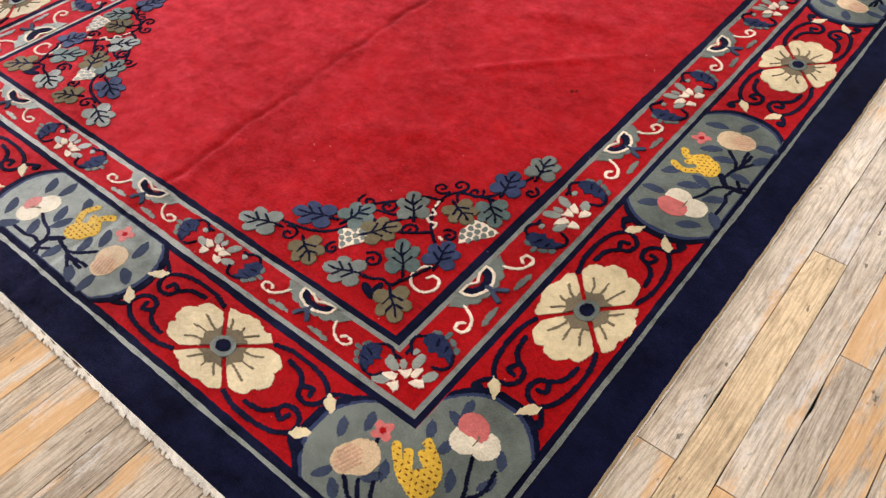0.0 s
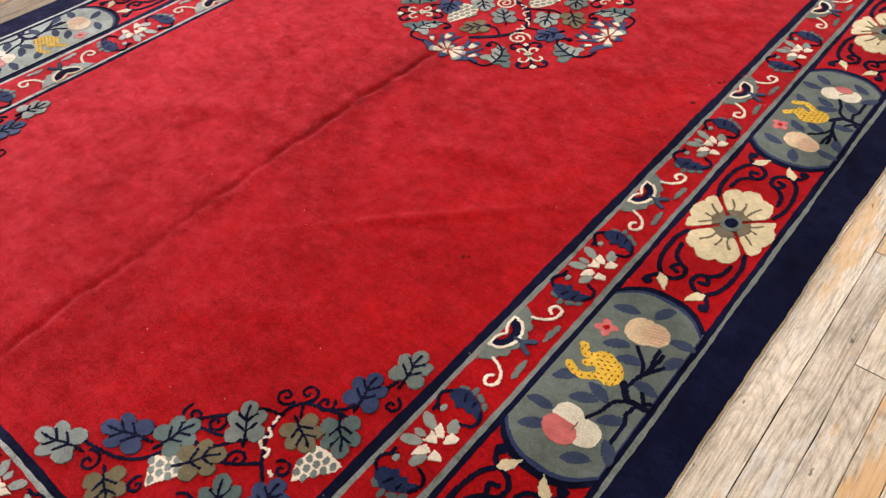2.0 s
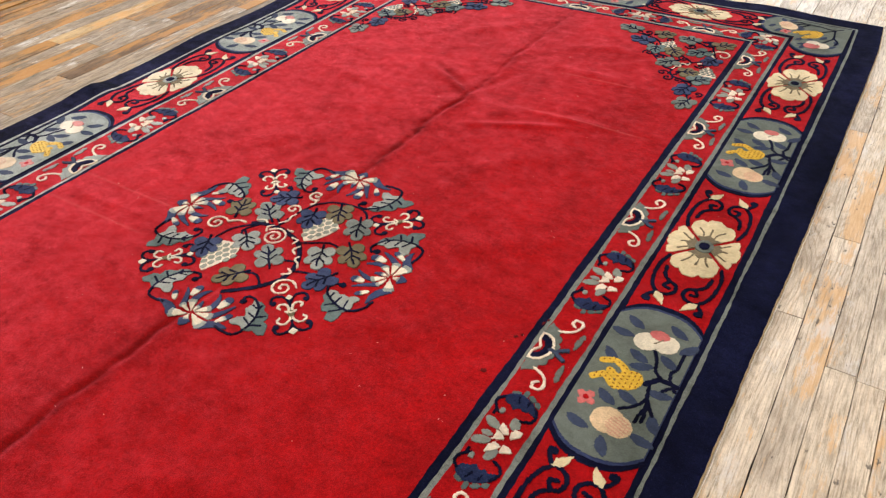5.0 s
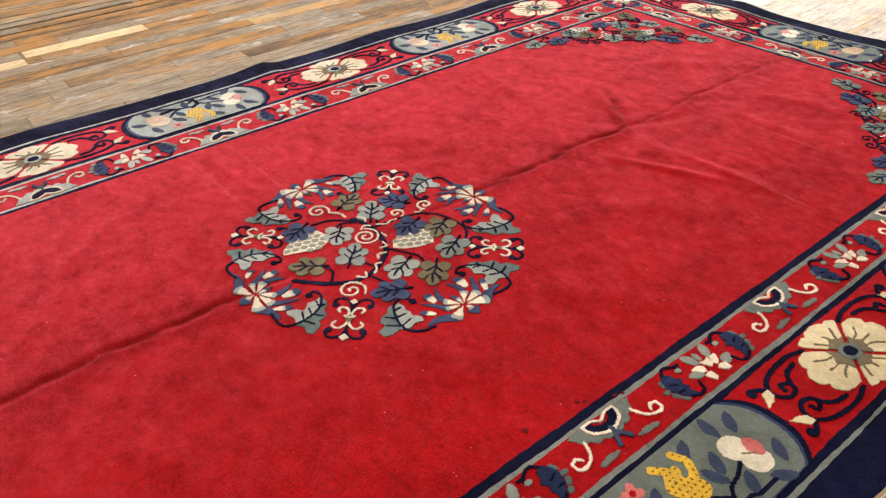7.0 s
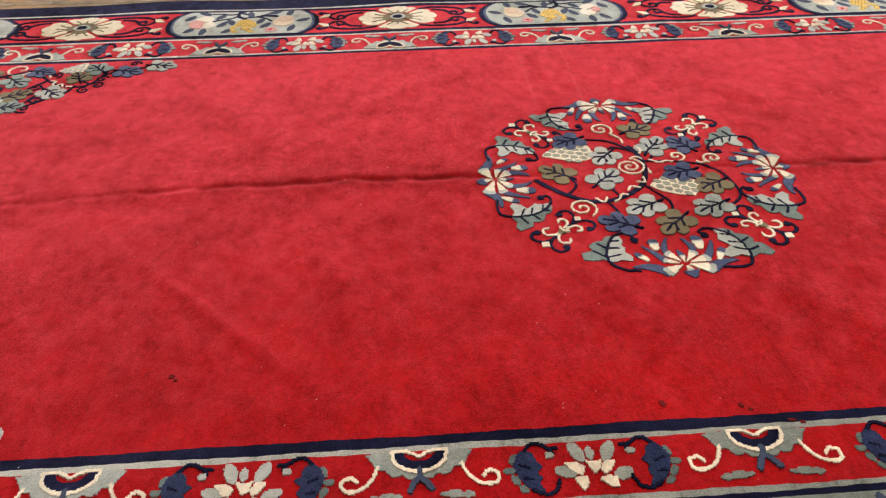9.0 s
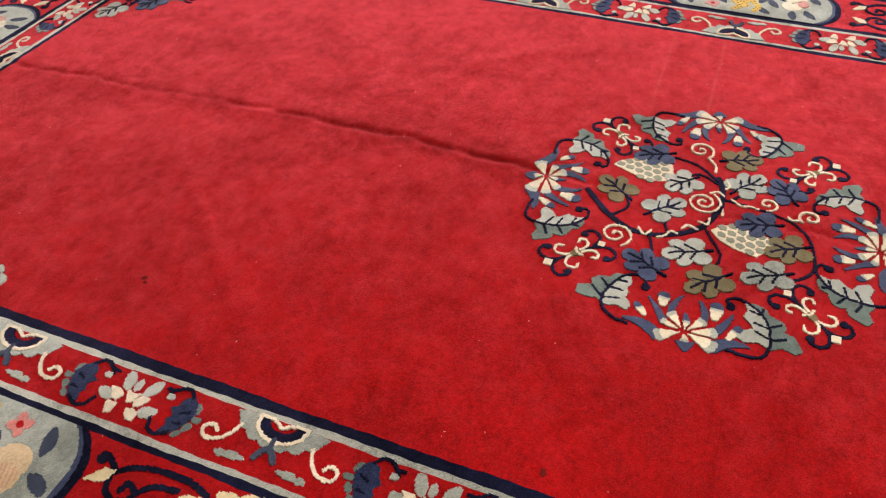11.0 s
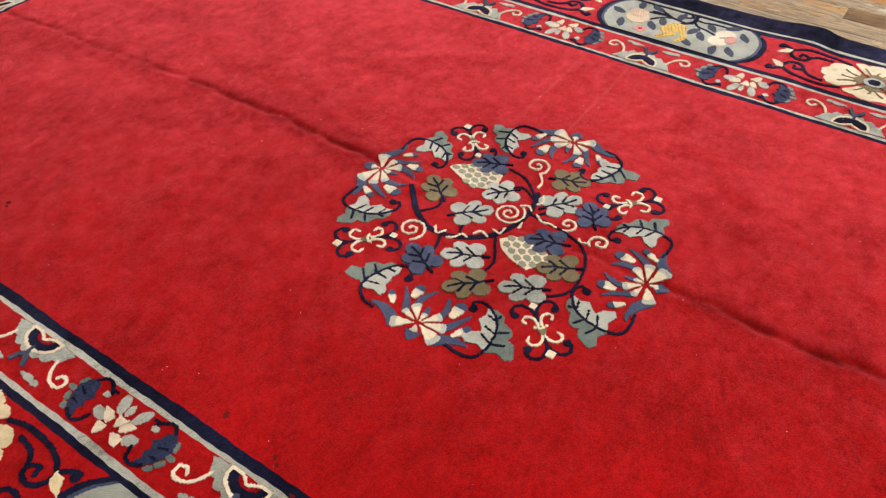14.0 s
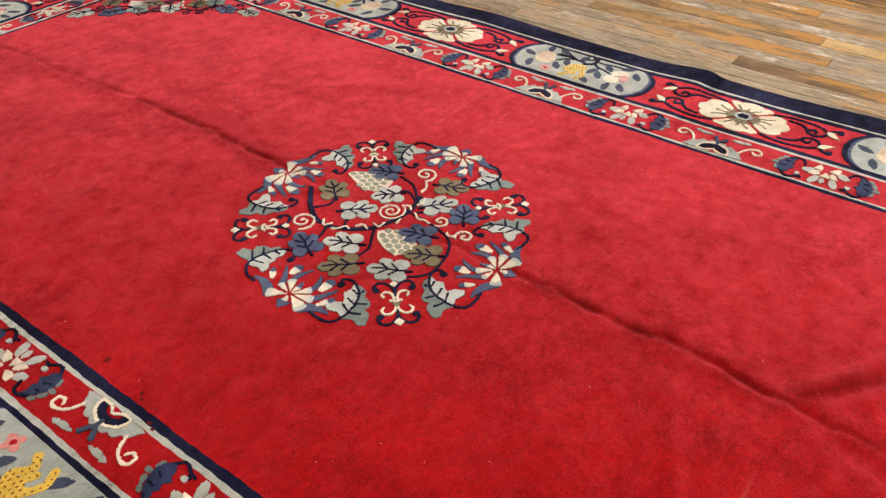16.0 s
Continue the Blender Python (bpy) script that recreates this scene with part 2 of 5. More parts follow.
def drape(x, y):
    """Height of the pile over its rest plane: a long fold down the middle, ripples along the west edge, small buckles."""
    x, y = np.asarray(x, float), np.asarray(y, float)
    fold_x = -0.020 + 0.010 * np.sin(2.1 * y + 0.9) + 0.045 * np.maximum(-y - 1.0, 0) + 0.12 * np.clip(y - 0.9, 0, 0.25) + 0.004 * np.sin(11.0 * y) + 0.005 * np.sin(19.0 * y + 0.7) + 0.0035 * np.sin(43.0 * y) + 0.0020 * np.sin(87.0 * y + 2.0)
    calm = 1 - 0.75 * bell(np.hypot(x, y), 0, 0.36)
    deep = calm * (0.45 + 0.40 * bell(y, -0.75, 0.45) + 0.5 * bell(y, 0.80, 0.42) + 0.25 * np.sin(6.1 * y + 1.0) * np.sin(2.7 * y)) * (0.72 + 0.28 * np.sin(23.0 * y) * np.sin(9.7 * y + 1.2) + 0.16 * np.sin(61.0 * y))
    side = np.where(x < fold_x, 0.060, 0.030)
    z = deep * (0.0058 * np.exp(-((x - fold_x - 0.006) / side) ** 2 * 0.5) - 0.0085 * bell(x, fold_x, 0.013))
    west = bell(np.minimum(x + 1.42, 0), 0, 9) * np.exp(-np.maximum(x + 1.42, 0) / 0.20)
    z += west * (0.018 * np.where(y < 0.40, bell(y, 0.40, 0.11), bell(y, 0.40, 0.050)) + 0.012 * bell(y, 1.02, 0.2) + 0.012 * bell(y, -0.55, 0.2) + 0.01 * bell(y, -1.5, 0.22) + 0.012 * bell(y, 1.75, 0.16))
    north = np.exp(-np.maximum(2.67 - y, 0) / 0.22)
    z += north * (0.016 * bell(x, -0.5, 0.12) + 0.012 * bell(x, 0.25, 0.14) + 0.01 * bell(x, 0.85, 0.15))
    z += 0.010 * bell(y + 0.55 * x, 1.13, 0.026) * bell(x, -0.12, 0.16) + 0.008 * bell(y - 0.45 * x, 0.86, 0.022) * bell(x, 0.30, 0.16)
    z += 0.007 * bell(y - 0.10 * x, 1.08, 0.024) * bell(x, 0.44, 0.22) + 0.003 * bell(y - 0.05 * x, -0.10, 0.012) * bell(x, -0.62, 0.2)
    z += 0.005 * bell(y - 1.0 * x, -1.53, 0.022) * bell(x, 0.50, 0.2) + 0.003 * bell(y + 0.2 * x, 1.32, 0.03) * bell(x, 0.5, 0.3)
    for x0, y0, x1, y1, high, wide in WRINKLES:
        ln = math.hypot(x1 - x0, y1 - y0)
        u, v = ((x - x0) * (x1 - x0) + (y - y0) * (y1 - y0)) / ln, ((y - y0) * (x1 - x0) - (x - x0) * (y1 - y0)) / ln
        v = v + 0.012 * np.sin(u * 14 + x0 * 9)
        z += 1.2 * high * bell(v, 0, wide) * bell(u, ln / 2, ln * 0.45)
    z += 0.0012 * np.sin(3.1 * x + 1.3 * y) * np.sin(2.3 * y - 1.1 * x)
    return z


def mesh_of(name, verts, faces, mat):
    me = bpy.data.meshes.new(name)
    me.from_pydata(verts, [], faces)
    me.materials.append(mat)
    me.update()
    return me


def hang(name, me, parent, label=""):
    ob = new(name, me)
    ob.parent = parent
    return tagged(ob, label)


rug = tagged(new("carpet"), "crimson pile carpet with navy floral border on worn wooden floor", "carpet")

# edges of the bands from the field outward, from each side's own centre line
SIDE_W = (-0.303, -0.286, -0.275, -0.140, -0.128, -0.106, 0.114, 0.137, 0.149, 0.245)
SIDE_E = (-0.280, -0.257, -0.245, -0.130, -0.117, -0.102, 0.113, 0.1275, 0.1375, 0.2320)
SIDE_S = (-0.247, -0.231, -0.219, -0.131, -0.118, -0.101, 0.104, 0.121, 0.131, 0.222)
SIDE_N = (-0.262, -0.245, -0.231, -0.132, -0.118, -0.098, 0.104, 0.121, 0.132, 0.222)
BANDS = (("field_line", NAVY, 2, "navy line round the field"), ("guard_line", LINE, 1, "grey-green line"),
         ("guard_band", RED, 6, "narrow red guard band"), ("guard_line", LINE, 1, "grey-green line"),
         ("guard_edge", NAVY, 2, "navy line"), ("border_band", RED, 10, "wide red main border"),
         ("border_line", NAVY, 2, "navy line"), ("border_line", LINE, 1, "thin grey-green line"),
         ("outer_band", NAVY, 6, "plain dark navy outer band"))
NX, NY = 190, 400


def wobble(v, k, amount):
    return amount * (np.sin(9.1 * v + 2.3 * k) + 0.7 * np.sin(23.0 * v + 1.1 * k) + 0.5 * np.sin(57.0 * v + 4.0 * k) + 0.6 * np.sin(141.0 * v + 2.7 * k))


def across(count):
    """Steps from 0 to 1, closer together at the middle fold."""
    u = np.linspace(-1, 1, count + 1)
    mid = (-0.022 - BASE[0]) / (BASE[1] - BASE[0])
    w = 0.16 * u + 0.84 * np.sign(u) * np.abs(u) ** 2.2
    return np.where(w < 0, mid + w * mid, mid + w * (1 - mid))


def rectangle(i):
    """Corner-to-corner points of band rectangle i, anticlockwise from the south-west, and the same number on every rectangle."""
    w, e, s, n = BASE[0] - SIDE_W[i], BASE[1] + SIDE_E[i], BASE[2] - SIDE_S[i], BASE[3] + SIDE_N[i]
    a = 0.0011 if i == len(SIDE_W) - 1 else 0.0012
    tx, ty = across(NX), np.linspace(0, 1, NY + 1)
    xs, ys = w + (e - w) * tx, s + (n - s) * ty
    fx, fy = np.sin(np.pi * tx) ** 0.5, np.sin(np.pi * ty) ** 0.5
    south = np.stack([xs, s + fx * wobble(xs, i, a)], 1)
    bow = {7: 0.008, 8: 0.008, 9: 0.018}.get(i, 0.0) * np.clip((ys + 0.35) / 1.3, 0, 1) * np.clip((n - ys) / 0.3, 0, 1)
    east = np.stack([e + bow + fy * wobble(ys, i + 3, a), ys], 1)
    north = np.stack([xs, n + fx * wobble(xs, i + 5, a)], 1)
    west = np.stack([w + fy * wobble(ys, i + 8, a), ys], 1)
    return np.concatenate([south[:-1], east[:-1], north[::-1][:-1], west[::-1][:-1]])


def lifted(xy, up=0.0):
    return np.column_stack([xy, drape(xy[:, 0], xy[:, 1]) + up])


def band(i):
    name, mat, cuts, label = BANDS[i]
    a, b = rectangle(i), rectangle(i + 1)
    rows = [a + (b - a) * k / cuts for k in range(cuts + 1)]
    count = len(a)
    verts = np.concatenate([lifted(r) for r in rows])
    faces = [(k * count + j, (k + 1) * count + j, (k + 1) * count + (j + 1) % count, k * count + (j + 1) % count)
             for k in range(cuts) for j in range(count)]
    me = mesh_of(name, verts.tolist(), faces, mat)
    me.polygons.foreach_set("use_smooth", [True] * len(faces))
    return hang(name, me, rug, label)


def field():
    edge = rectangle(0)
    w, e, s, n = BASE[0] - SIDE_W[0], BASE[1] + SIDE_E[0], BASE[2] - SIDE_S[0], BASE[3] + SIDE_N[0]
    gx, gy = np.meshgrid(w + (e - w) * across(NX), np.linspace(s, n, NY + 1))
    gx[0], gy[0] = edge[:NX + 1, 0], edge[:NX + 1, 1]
    gx[:, -1], gy[:, -1] = edge[NX:NX + NY + 1, 0], edge[NX:NX + NY + 1, 1]
    top = edge[NX + NY:2 * NX + NY + 1][::-1]
    gx[-1], gy[-1] = top[:, 0], top[:, 1]
    side = np.concatenate([edge[2 * NX + NY:], edge[:1]])[::-1]
    gx[:, 0], gy[:, 0] = side[:, 0], side[:, 1]
    verts = lifted(np.stack([gx.ravel(), gy.ravel()], 1))
    k = NX + 1
    faces = [(r * k + c, r * k + c + 1, (r + 1) * k + c + 1, (r + 1) * k + c) for r in range(NY) for c in range(NX)]
    me = mesh_of("field", verts.tolist(), faces, RED)
    me.polygons.foreach_set("use_smooth", [True] * len(faces))
    hang("field", me, rug, "plain crimson pile field with fold lines shaded in its colour")


field()
for i in range(len(BANDS)):
    band(i)


def selvage():
    """The carpet's cut side, from the pile down to the floor."""
    a = rectangle(len(SIDE_W) - 1)
    count = len(a)
    out = a + 0.0042 * np.sign(a - a.mean(0)) * (np.abs(a - a.mean(0)) > (a.max(0) - a.min(0)) / 2 - 0.02)
    top = lifted(a)
    low = np.column_stack([out, np.maximum(top[:, 2] - 0.010, FLOOR_Z + 0.001)])
    faces = [(j, count + j, count + (j + 1) % count, (j + 1) % count) for j in range(count)]
    hang("edge_side", mesh_of("edge_side", np.concatenate([top, low]).tolist(), faces, CORD), rug, "tan overcast side of the carpet")


def side_cord(edge, hand):
    """A pale twisted cord lying against one long side, loose here and there."""
    ys = np.linspace(BASE[2] - SIDE_S[-1], BASE[3] + SIDE_N[-1], 1100)
    xs = np.interp(ys, edge[:, 1], edge[:, 0]) + hand * (0.0056 + wobble(ys, 4, 0.0005))
    r = 0.0023 * (1 + 0.22 * np.sin(ys * 620) + 0.15 * np.sin(ys * 71))
    verts = np.concatenate([np.column_stack([xs + r * math.cos(a), ys, FLOOR_Z + 0.0028 + 1.2 * r * math.sin(a)]) for a in (-0.6, 0.35, 1.57, 2.8, 3.75)])
    n = len(ys)
    faces = [(k * n + j, (k + 1) * n + j, (k + 1) * n + j + 1, k * n + j + 1) for k in range(4) for j in range(n - 1)]
    hang("side_cord", mesh_of("side_cord", verts.tolist(), faces, COTTON), rug, "pale twisted cord along the side")


selvage()
rim = rectangle(len(SIDE_W) - 1)
side_cord(rim[NX:NX + NY + 1], 1)
side_cord(np.concatenate([rim[2 * NX + NY:], rim[:1]])[::-1], -1)


class Frame:
    """A motif's own axes on the carpet: s along, d across."""

    def __init__(self, x, y, s=(1, 0), d=(0, 1)):
        self.o, self.s, self.d = (x, y), s, d

    def local(self, x, y):
        u, v = x - self.o[0], y - self.o[1]
        k, m = self.s[0] ** 2 + self.s[1] ** 2, self.d[0] ** 2 + self.d[1] ** 2
        return (u * self.s[0] + v * self.s[1]) / k, (u * self.d[0] + v * self.d[1]) / m

    def world(self, s, d):
        return self.o[0] + s * self.s[0] + d * self.d[0], self.o[1] + s * self.s[1] + d * self.d[1]

    def turned(self, s, d, degrees):
        """Axes at (s, d) in this frame, turned about it."""
        c, n = math.cos(radians(degrees)), math.sin(radians(degrees))
        ax = (self.s[0] * c + self.d[0] * n, self.s[1] * c + self.d[1] * n)
        ay = (self.d[0] * c - self.s[0] * n, self.d[1] * c - self.s[1] * n)
        return Frame(*self.world(s, d), ax, ay)


def jitter(ix, iy):
    h = np.sin(ix * 127.1 + iy * 311.7) * 43758.5453
    return (h - np.floor(h) - 0.5) * KNOT * 0.35


def weave(name, parent, mat, fr, box, inside, level=1, label=""):
    """One patch of coloured pile, knot by knot: the knots of the carpet's own grid whose middle lies inside(s, d)."""
    s0, s1, d0, d1 = box
    corners = [fr.world(s, d) for s in (s0, s1) for d in (d0, d1)]
    x0, x1 = min(c[0] for c in corners), max(c[0] for c in corners)
    y0, y1 = min(c[1] for c in corners), max(c[1] for c in corners)
    i0, i1, j0, j1 = (int(math.floor(v / KNOT)) for v in (x0, x1 + KNOT, y0, y1 + KNOT))
    ii, jj = np.meshgrid(np.arange(i0, i1 + 1), np.arange(j0, j1 + 1))
    s, d = fr.local((ii + 0.5) * KNOT, (jj + 0.5) * KNOT)
    on = inside(s, d) & (s >= s0) & (s <= s1) & (d >= d0) & (d <= d1)
    if not on.any():
        return None
    pad = np.pad(on, 1)
    w = on.shape[1] + 1
    r, c = np.nonzero(on)
    quads = np.stack([r * w + c, r * w + c + 1, (r + 1) * w + c + 1, (r + 1) * w + c], 1)
    gi, gj = np.meshgrid(np.arange(i0, i1 + 2), np.arange(j0, j1 + 2))
    used, idx = np.unique(quads, return_inverse=True)
    quads = idx.reshape(-1, 4)
    px, py = gi.ravel()[used], gj.ravel()[used]
    x, y = px * KNOT + jitter(px, py), py * KNOT + jitter(py + 71, px)
    top = np.column_stack([x, y, drape(x, y) + 0.0017 * level + 0.0006])
    low = top - (0, 0, 0.0017 * level + 0.0016)
    n = len(used)
    walls = []
    for dr, dc, a, b in ((-1, 0, 0, 1), (0, 1, 1, 2), (1, 0, 2, 3), (0, -1, 3, 0)):
        free = ~pad[r + 1 + dr, c + 1 + dc]
        q = quads[free]
        walls.append(np.stack([q[:, b], q[:, a], q[:, a] + n, q[:, b] + n], 1))
    faces = np.concatenate([quads, *walls])
    me = mesh_of(name, np.concatenate([top, low]).tolist(), faces.tolist(), mat)
    return hang(name, me, parent, label)


# shapes, as tests on arrays of s and d


def curve(points, steps=7):
    """A smooth line through a few points."""
    p = [np.array(q, float) for q in points]
    p = [2 * p[0] - p[1], *p, 2 * p[-1] - p[-2]]
    out = []
    for a, b, c, e in zip(p, p[1:], p[2:], p[3:]):
        for k in range(steps):
            t = k / steps
            out.append(0.5 * (2 * b + (c - a) * t + (2 * a - 5 * b + 4 * c - e) * t * t + (3 * b - a - 3 * c + e) * t ** 3))
    return np.array([*out, p[-2]])


def spiral(s, d, r, turns, start, hand=1):
    k = np.linspace(0, 1, int(14 * turns) + 3)
    ang = radians(start) + hand * 2 * math.pi * turns * k
    rr = r * (1 - 0.86 * k)
    return np.stack([s + rr * np.cos(ang), d + rr * np.sin(ang)], 1)


def near(s, d, line, width):
    best = np.full(s.shape, 9.0)
    for (ax, ay), (bx, by) in zip(line[:-1], line[1:]):
        ux, uy = bx - ax, by - ay
        t = np.clip(((s - ax) * ux + (d - ay) * uy) / (ux * ux + uy * uy + 1e-12), 0, 1)
        best = np.minimum(best, np.hypot(s - ax - t * ux, d - ay - t * uy))
    return best < width / 2


def strokes(name, parent, mat, fr, lines, width, level=1, label=""):
    """Lines of pile of one width: one patch."""
    pts = np.concatenate(lines)
    pad = width
    box = (pts[:, 0].min() - pad, pts[:, 0].max() + pad, pts[:, 1].min() - pad, pts[:, 1].max() + pad)

    def inside(s, d):
        hit = np.zeros(s.shape, bool)
        for line in lines:
            hit |= near(s, d, line, width)
        return hit
    return weave(name, parent, mat, fr, box, inside, level, label)


def oval(s, d, cs, cd, a, b, turn=0.0):
    c, n = math.cos(radians(turn)), math.sin(radians(turn))
    u, v = (s - cs) * c + (d - cd) * n, (d - cd) * c - (s - cs) * n
    return (u / a) ** 2 + (v / b) ** 2 < 1


def ovals(name, parent, mat, fr, items, level=1, label=""):
    """Ovals (s, d, half length, half width, turn) joined into one patch."""
    reach = max(max(i[2], i[3]) for i in items)
    box = (min(i[0] for i in items) - reach, max(i[0] for i in items) + reach, min(i[1] for i in items) - reach, max(i[1] for i in items) + reach)

    def inside(s, d):
        hit = np.zeros(s.shape, bool)
        for i in items:
            hit |= oval(s, d, *i)
        return hit
    return weave(name, parent, mat, fr, box, inside, level, label)


def polygon(s, d, pts):
    hit = np.zeros(s.shape, bool)
    for (ax, ay), (bx, by) in zip(pts, pts[1:] + pts[:1]):
        cross = ((ay > d) != (by > d)) & (s < (bx - ax) * (d - ay) / (by - ay + 1e-12) + ax)
        hit ^= cross
    return hit


def vine_leaf(name, fr, base, tip, mat, width=0.086, parent=None, label="", level=1):
    """A lobed leaf with its veins, from its stalk end to its tip."""
    turn = math.degrees(math.atan2(tip[1] - base[1], tip[0] - base[0]))
    f = fr.turned((base[0] + tip[0]) / 2, (base[1] + tip[1]) / 2, turn)
    L, W = math.hypot(tip[0] - base[0], tip[1] - base[1]) / 2, width / 2
    lobes = [(0, 0, 0.72 * L, 0.44 * W, 0), (0.66 * L, 0.03 * W, 0.34 * L, 0.43 * W, 0)]
    for sg in (1, -1):
        lobes += [(0.20 * L, sg * 0.60 * W, 0.36 * L, 0.35 * W, sg * 28), (-0.50 * L, sg * 0.56 * W, 0.37 * L, 0.42 * W, sg * 8)]
    leaf = ovals(name, parent or rug, mat, f, lobes, level, label)
    ribs = [curve([(-1.05 * L, 0), (-0.3 * L, 0.04 * W), (0.25 * L, -0.05 * W), (0.74 * L, 0.03 * W)])]
    for sg in (1, -1):
        ribs += [np.array([(-0.42 * L, 0), (-0.05 * L, sg * 0.52 * W)]), np.array([(0.05 * L, 0), (0.40 * L, sg * 0.46 * W)])]
    strokes("leaf_vein", leaf, NAVY, f, ribs, 0.0050, level + 0.7)
    return leaf

# main border flowers


def strands(name, parent, mat, fr, lines, width, level=1, label=""):
    """Lines of pile, each a part of its own."""
    for k, line in enumerate(lines):
        strokes(name, parent, mat, fr, [line], width, level + 0.05 * k, label)


def border_flower(fr, seed, B=0.0975):
    """Four lobed cream petals with notches between, a brown heart, a grey ring and a navy eye."""
    A = 0.149
    rng = random.Random(seed)

    def polar(s, d):
        return np.hypot(s / A, d / B), np.degrees(np.arctan2(d / B, s / A))

    gaps = [(radians(g + rng.uniform(-3, 3))) for g in (41, 139, 221, 319)]

    def clear(s, d, w):
        hit = np.ones(s.shape, bool)
        for g in gaps:
            u, v = s * math.cos(g) + d * math.sin(g), d * math.cos(g) - s * math.sin(g)
            hit &= ~((u > 0) & (np.abs(v) < w / 2 + 0.10 * np.maximum(u - 0.075, 0)))
        return hit

    flower = ovals("border_flower", rug, SAGE, fr, [(0, 0, 0.031, 0.024, 0)], 2.6, "large cream flower with brown heart and navy eye")
    spread = ((0, 52), (90, 38), (180, 52), (270, 38))
    ribs = []
    for mid, half in spread:
        swell, phase, reach = rng.uniform(0.95, 1.0), rng.uniform(-0.12, 0.12), rng.uniform(0.97, 1.03)

        def petal(s, d, mid=mid, half=half, swell=swell, phase=phase, reach=reach):
            r, a = polar(s, d)
            off = ((a - mid + 180) % 360 - 180) / half
            lobe = np.abs(np.cos((off + phase) * math.pi * (1.5 if half > 45 else 1.2))) ** 0.55
            edge = reach * (1.03 - 0.20 * np.abs(off) ** 5) * (0.885 + 0.115 * lobe * swell) + 0.008 * np.sin(23 * off + mid)
            return (np.abs(off) < 1) & (r < edge) & clear(s, d, 0.0105)
        weave("petal", flower, CREAM, fr, (-0.175, 0.175, -0.115, 0.115), petal, 1)
        for off, k1 in ((-0.50, 0.70), (-0.02, 0.64), (0.46, 0.74)):
            a, b = radians(mid + half * (off + rng.uniform(-0.08, 0.08))), radians(mid + half * off * 1.2)
            ribs.append(curve([(A * 0.33 * math.cos(a), B * 0.40 * math.sin(a)), (A * 0.52 * math.cos(a), B * 0.54 * math.sin(a)), (A * k1 * math.cos(b), B * k1 * math.sin(b))], 4))

    def heart(s, d):
        r, a = np.hypot(s / 0.060, d / 0.048), np.arctan2(d / 0.048, s / 0.060)
        return (r < 0.93 + 0.07 * np.cos(8 * a)) & clear(s, d, 0.0105)
    weave("flower_heart", flower, BROWN, fr, (-0.07, 0.07, -0.055, 0.055), heart, 1.8)
    strands("petal_rib", flower, BROWN, fr, ribs, 0.0044, 1.5)
    ovals("flower_eye", flower, NAVY, fr, [(0, 0, 0.018, 0.0145, 0)], 3.4)


def border_scroll(fr):
    """Curling navy stems at one corner of a flower's panel, with a cream bud; s outward from the flower, d negative to the guard."""
    lines = [curve([(0.085, -0.070), (0.13, -0.081), (0.19, -0.080), (0.235, -0.070), (0.265, -0.050)]),
             curve([(0.262, -0.052), (0.280, -0.066), (0.300, -0.074), (0.306, -0.066)]),
             curve([(0.140, -0.060), (0.178, -0.054), (0.200, -0.036), (0.212, -0.016), (0.238, -0.011), (0.258, -0.024), (0.265, -0.045)]),
             curve([(0.203, -0.034), (0.226, -0.043), (0.232, -0.028)])]
    stem = strokes("scroll_stem", rug, NAVY, fr, lines, 0.0098, 1, "curling navy stem with cream bud")
    ovals("scroll_knob", stem, NAVY, fr, [(0.300, -0.066, 0.0105, 0.0105, 0)], 1.2)

    def bud(s, d):
        return polygon(s, d, [(0.261, -0.055), (0.282, -0.054), (0.307, -0.023), (0.281, -0.027), (0.265, -0.036)])
    weave("bud", stem, CREAM, fr, (0.25, 0.32, -0.06, -0.015), bud, 1.3)


def citron(panel, g, lobes, fingers):
    """A golden fingered citron, dotted all over."""
    pts = np.concatenate(fingers)
    box = (pts[:, 0].min() - 0.03, pts[:, 0].max() + 0.03, pts[:, 1].min() - 0.03, pts[:, 1].max() + 0.03)

    def body(s, d, thick=0.0185):
        hit = np.zeros(s.shape, bool)
        for i in lobes:
            hit |= oval(s, d, *i)
        for line in fingers:
            hit |= near(s, d, line, thick)
        return hit

    def dots(s, d):
        row = np.floor(d / 0.0115)
        u, v = (s + 0.0065 * (row % 2)) % 0.013 - 0.0065, d % 0.0115 - 0.00575
        return body(s, d, 0.0150) & (np.hypot(u, v * 1.6) < 0.0029)
    fruit = weave("citron", panel, GOLD, g, box, body, 2.2, "golden yellow fingered citron")
    if fruit:
        weave("citron_dot", panel, RUST, g, box, dots, 2.6)


def pale_fruit(panel, g, lobes, pink):
    ovals("white_fruit", panel, IVORY, g, lobes, 2.2, "ivory fruit with pink cheek")

    def cheek(s, d):
        hit = oval(s, d, *pink)
        (s0, d0), (s1, d1) = lobes[0][:2], lobes[1][:2]
        return hit & ((s - s0) * (pink[0] - s0) + (d - d0) * (pink[1] - d0) > 0.00035)
    box = (pink[0] - 0.06, pink[0] + 0.06, pink[1] - 0.06, pink[1] + 0.06)
    weave("pink_cheek", panel, PINK, g, box, cheek, 2.6)
    (s0, d0), (s1, d1) = lobes[0][:2], lobes[1][:2]
    strokes("fruit_seam", panel, BROWN, g, [np.array([((s0 + s1) / 2 - 0.2 * (pink[0] - s0), (d0 + d1) / 2 - 0.2 * (pink[1] - d0)), ((s0 + s1) / 2 + 0.5 * (pink[0] - s0), (d0 + d1) / 2 + 0.5 * (pink[1] - d0))])], 0.0035, 2.7)


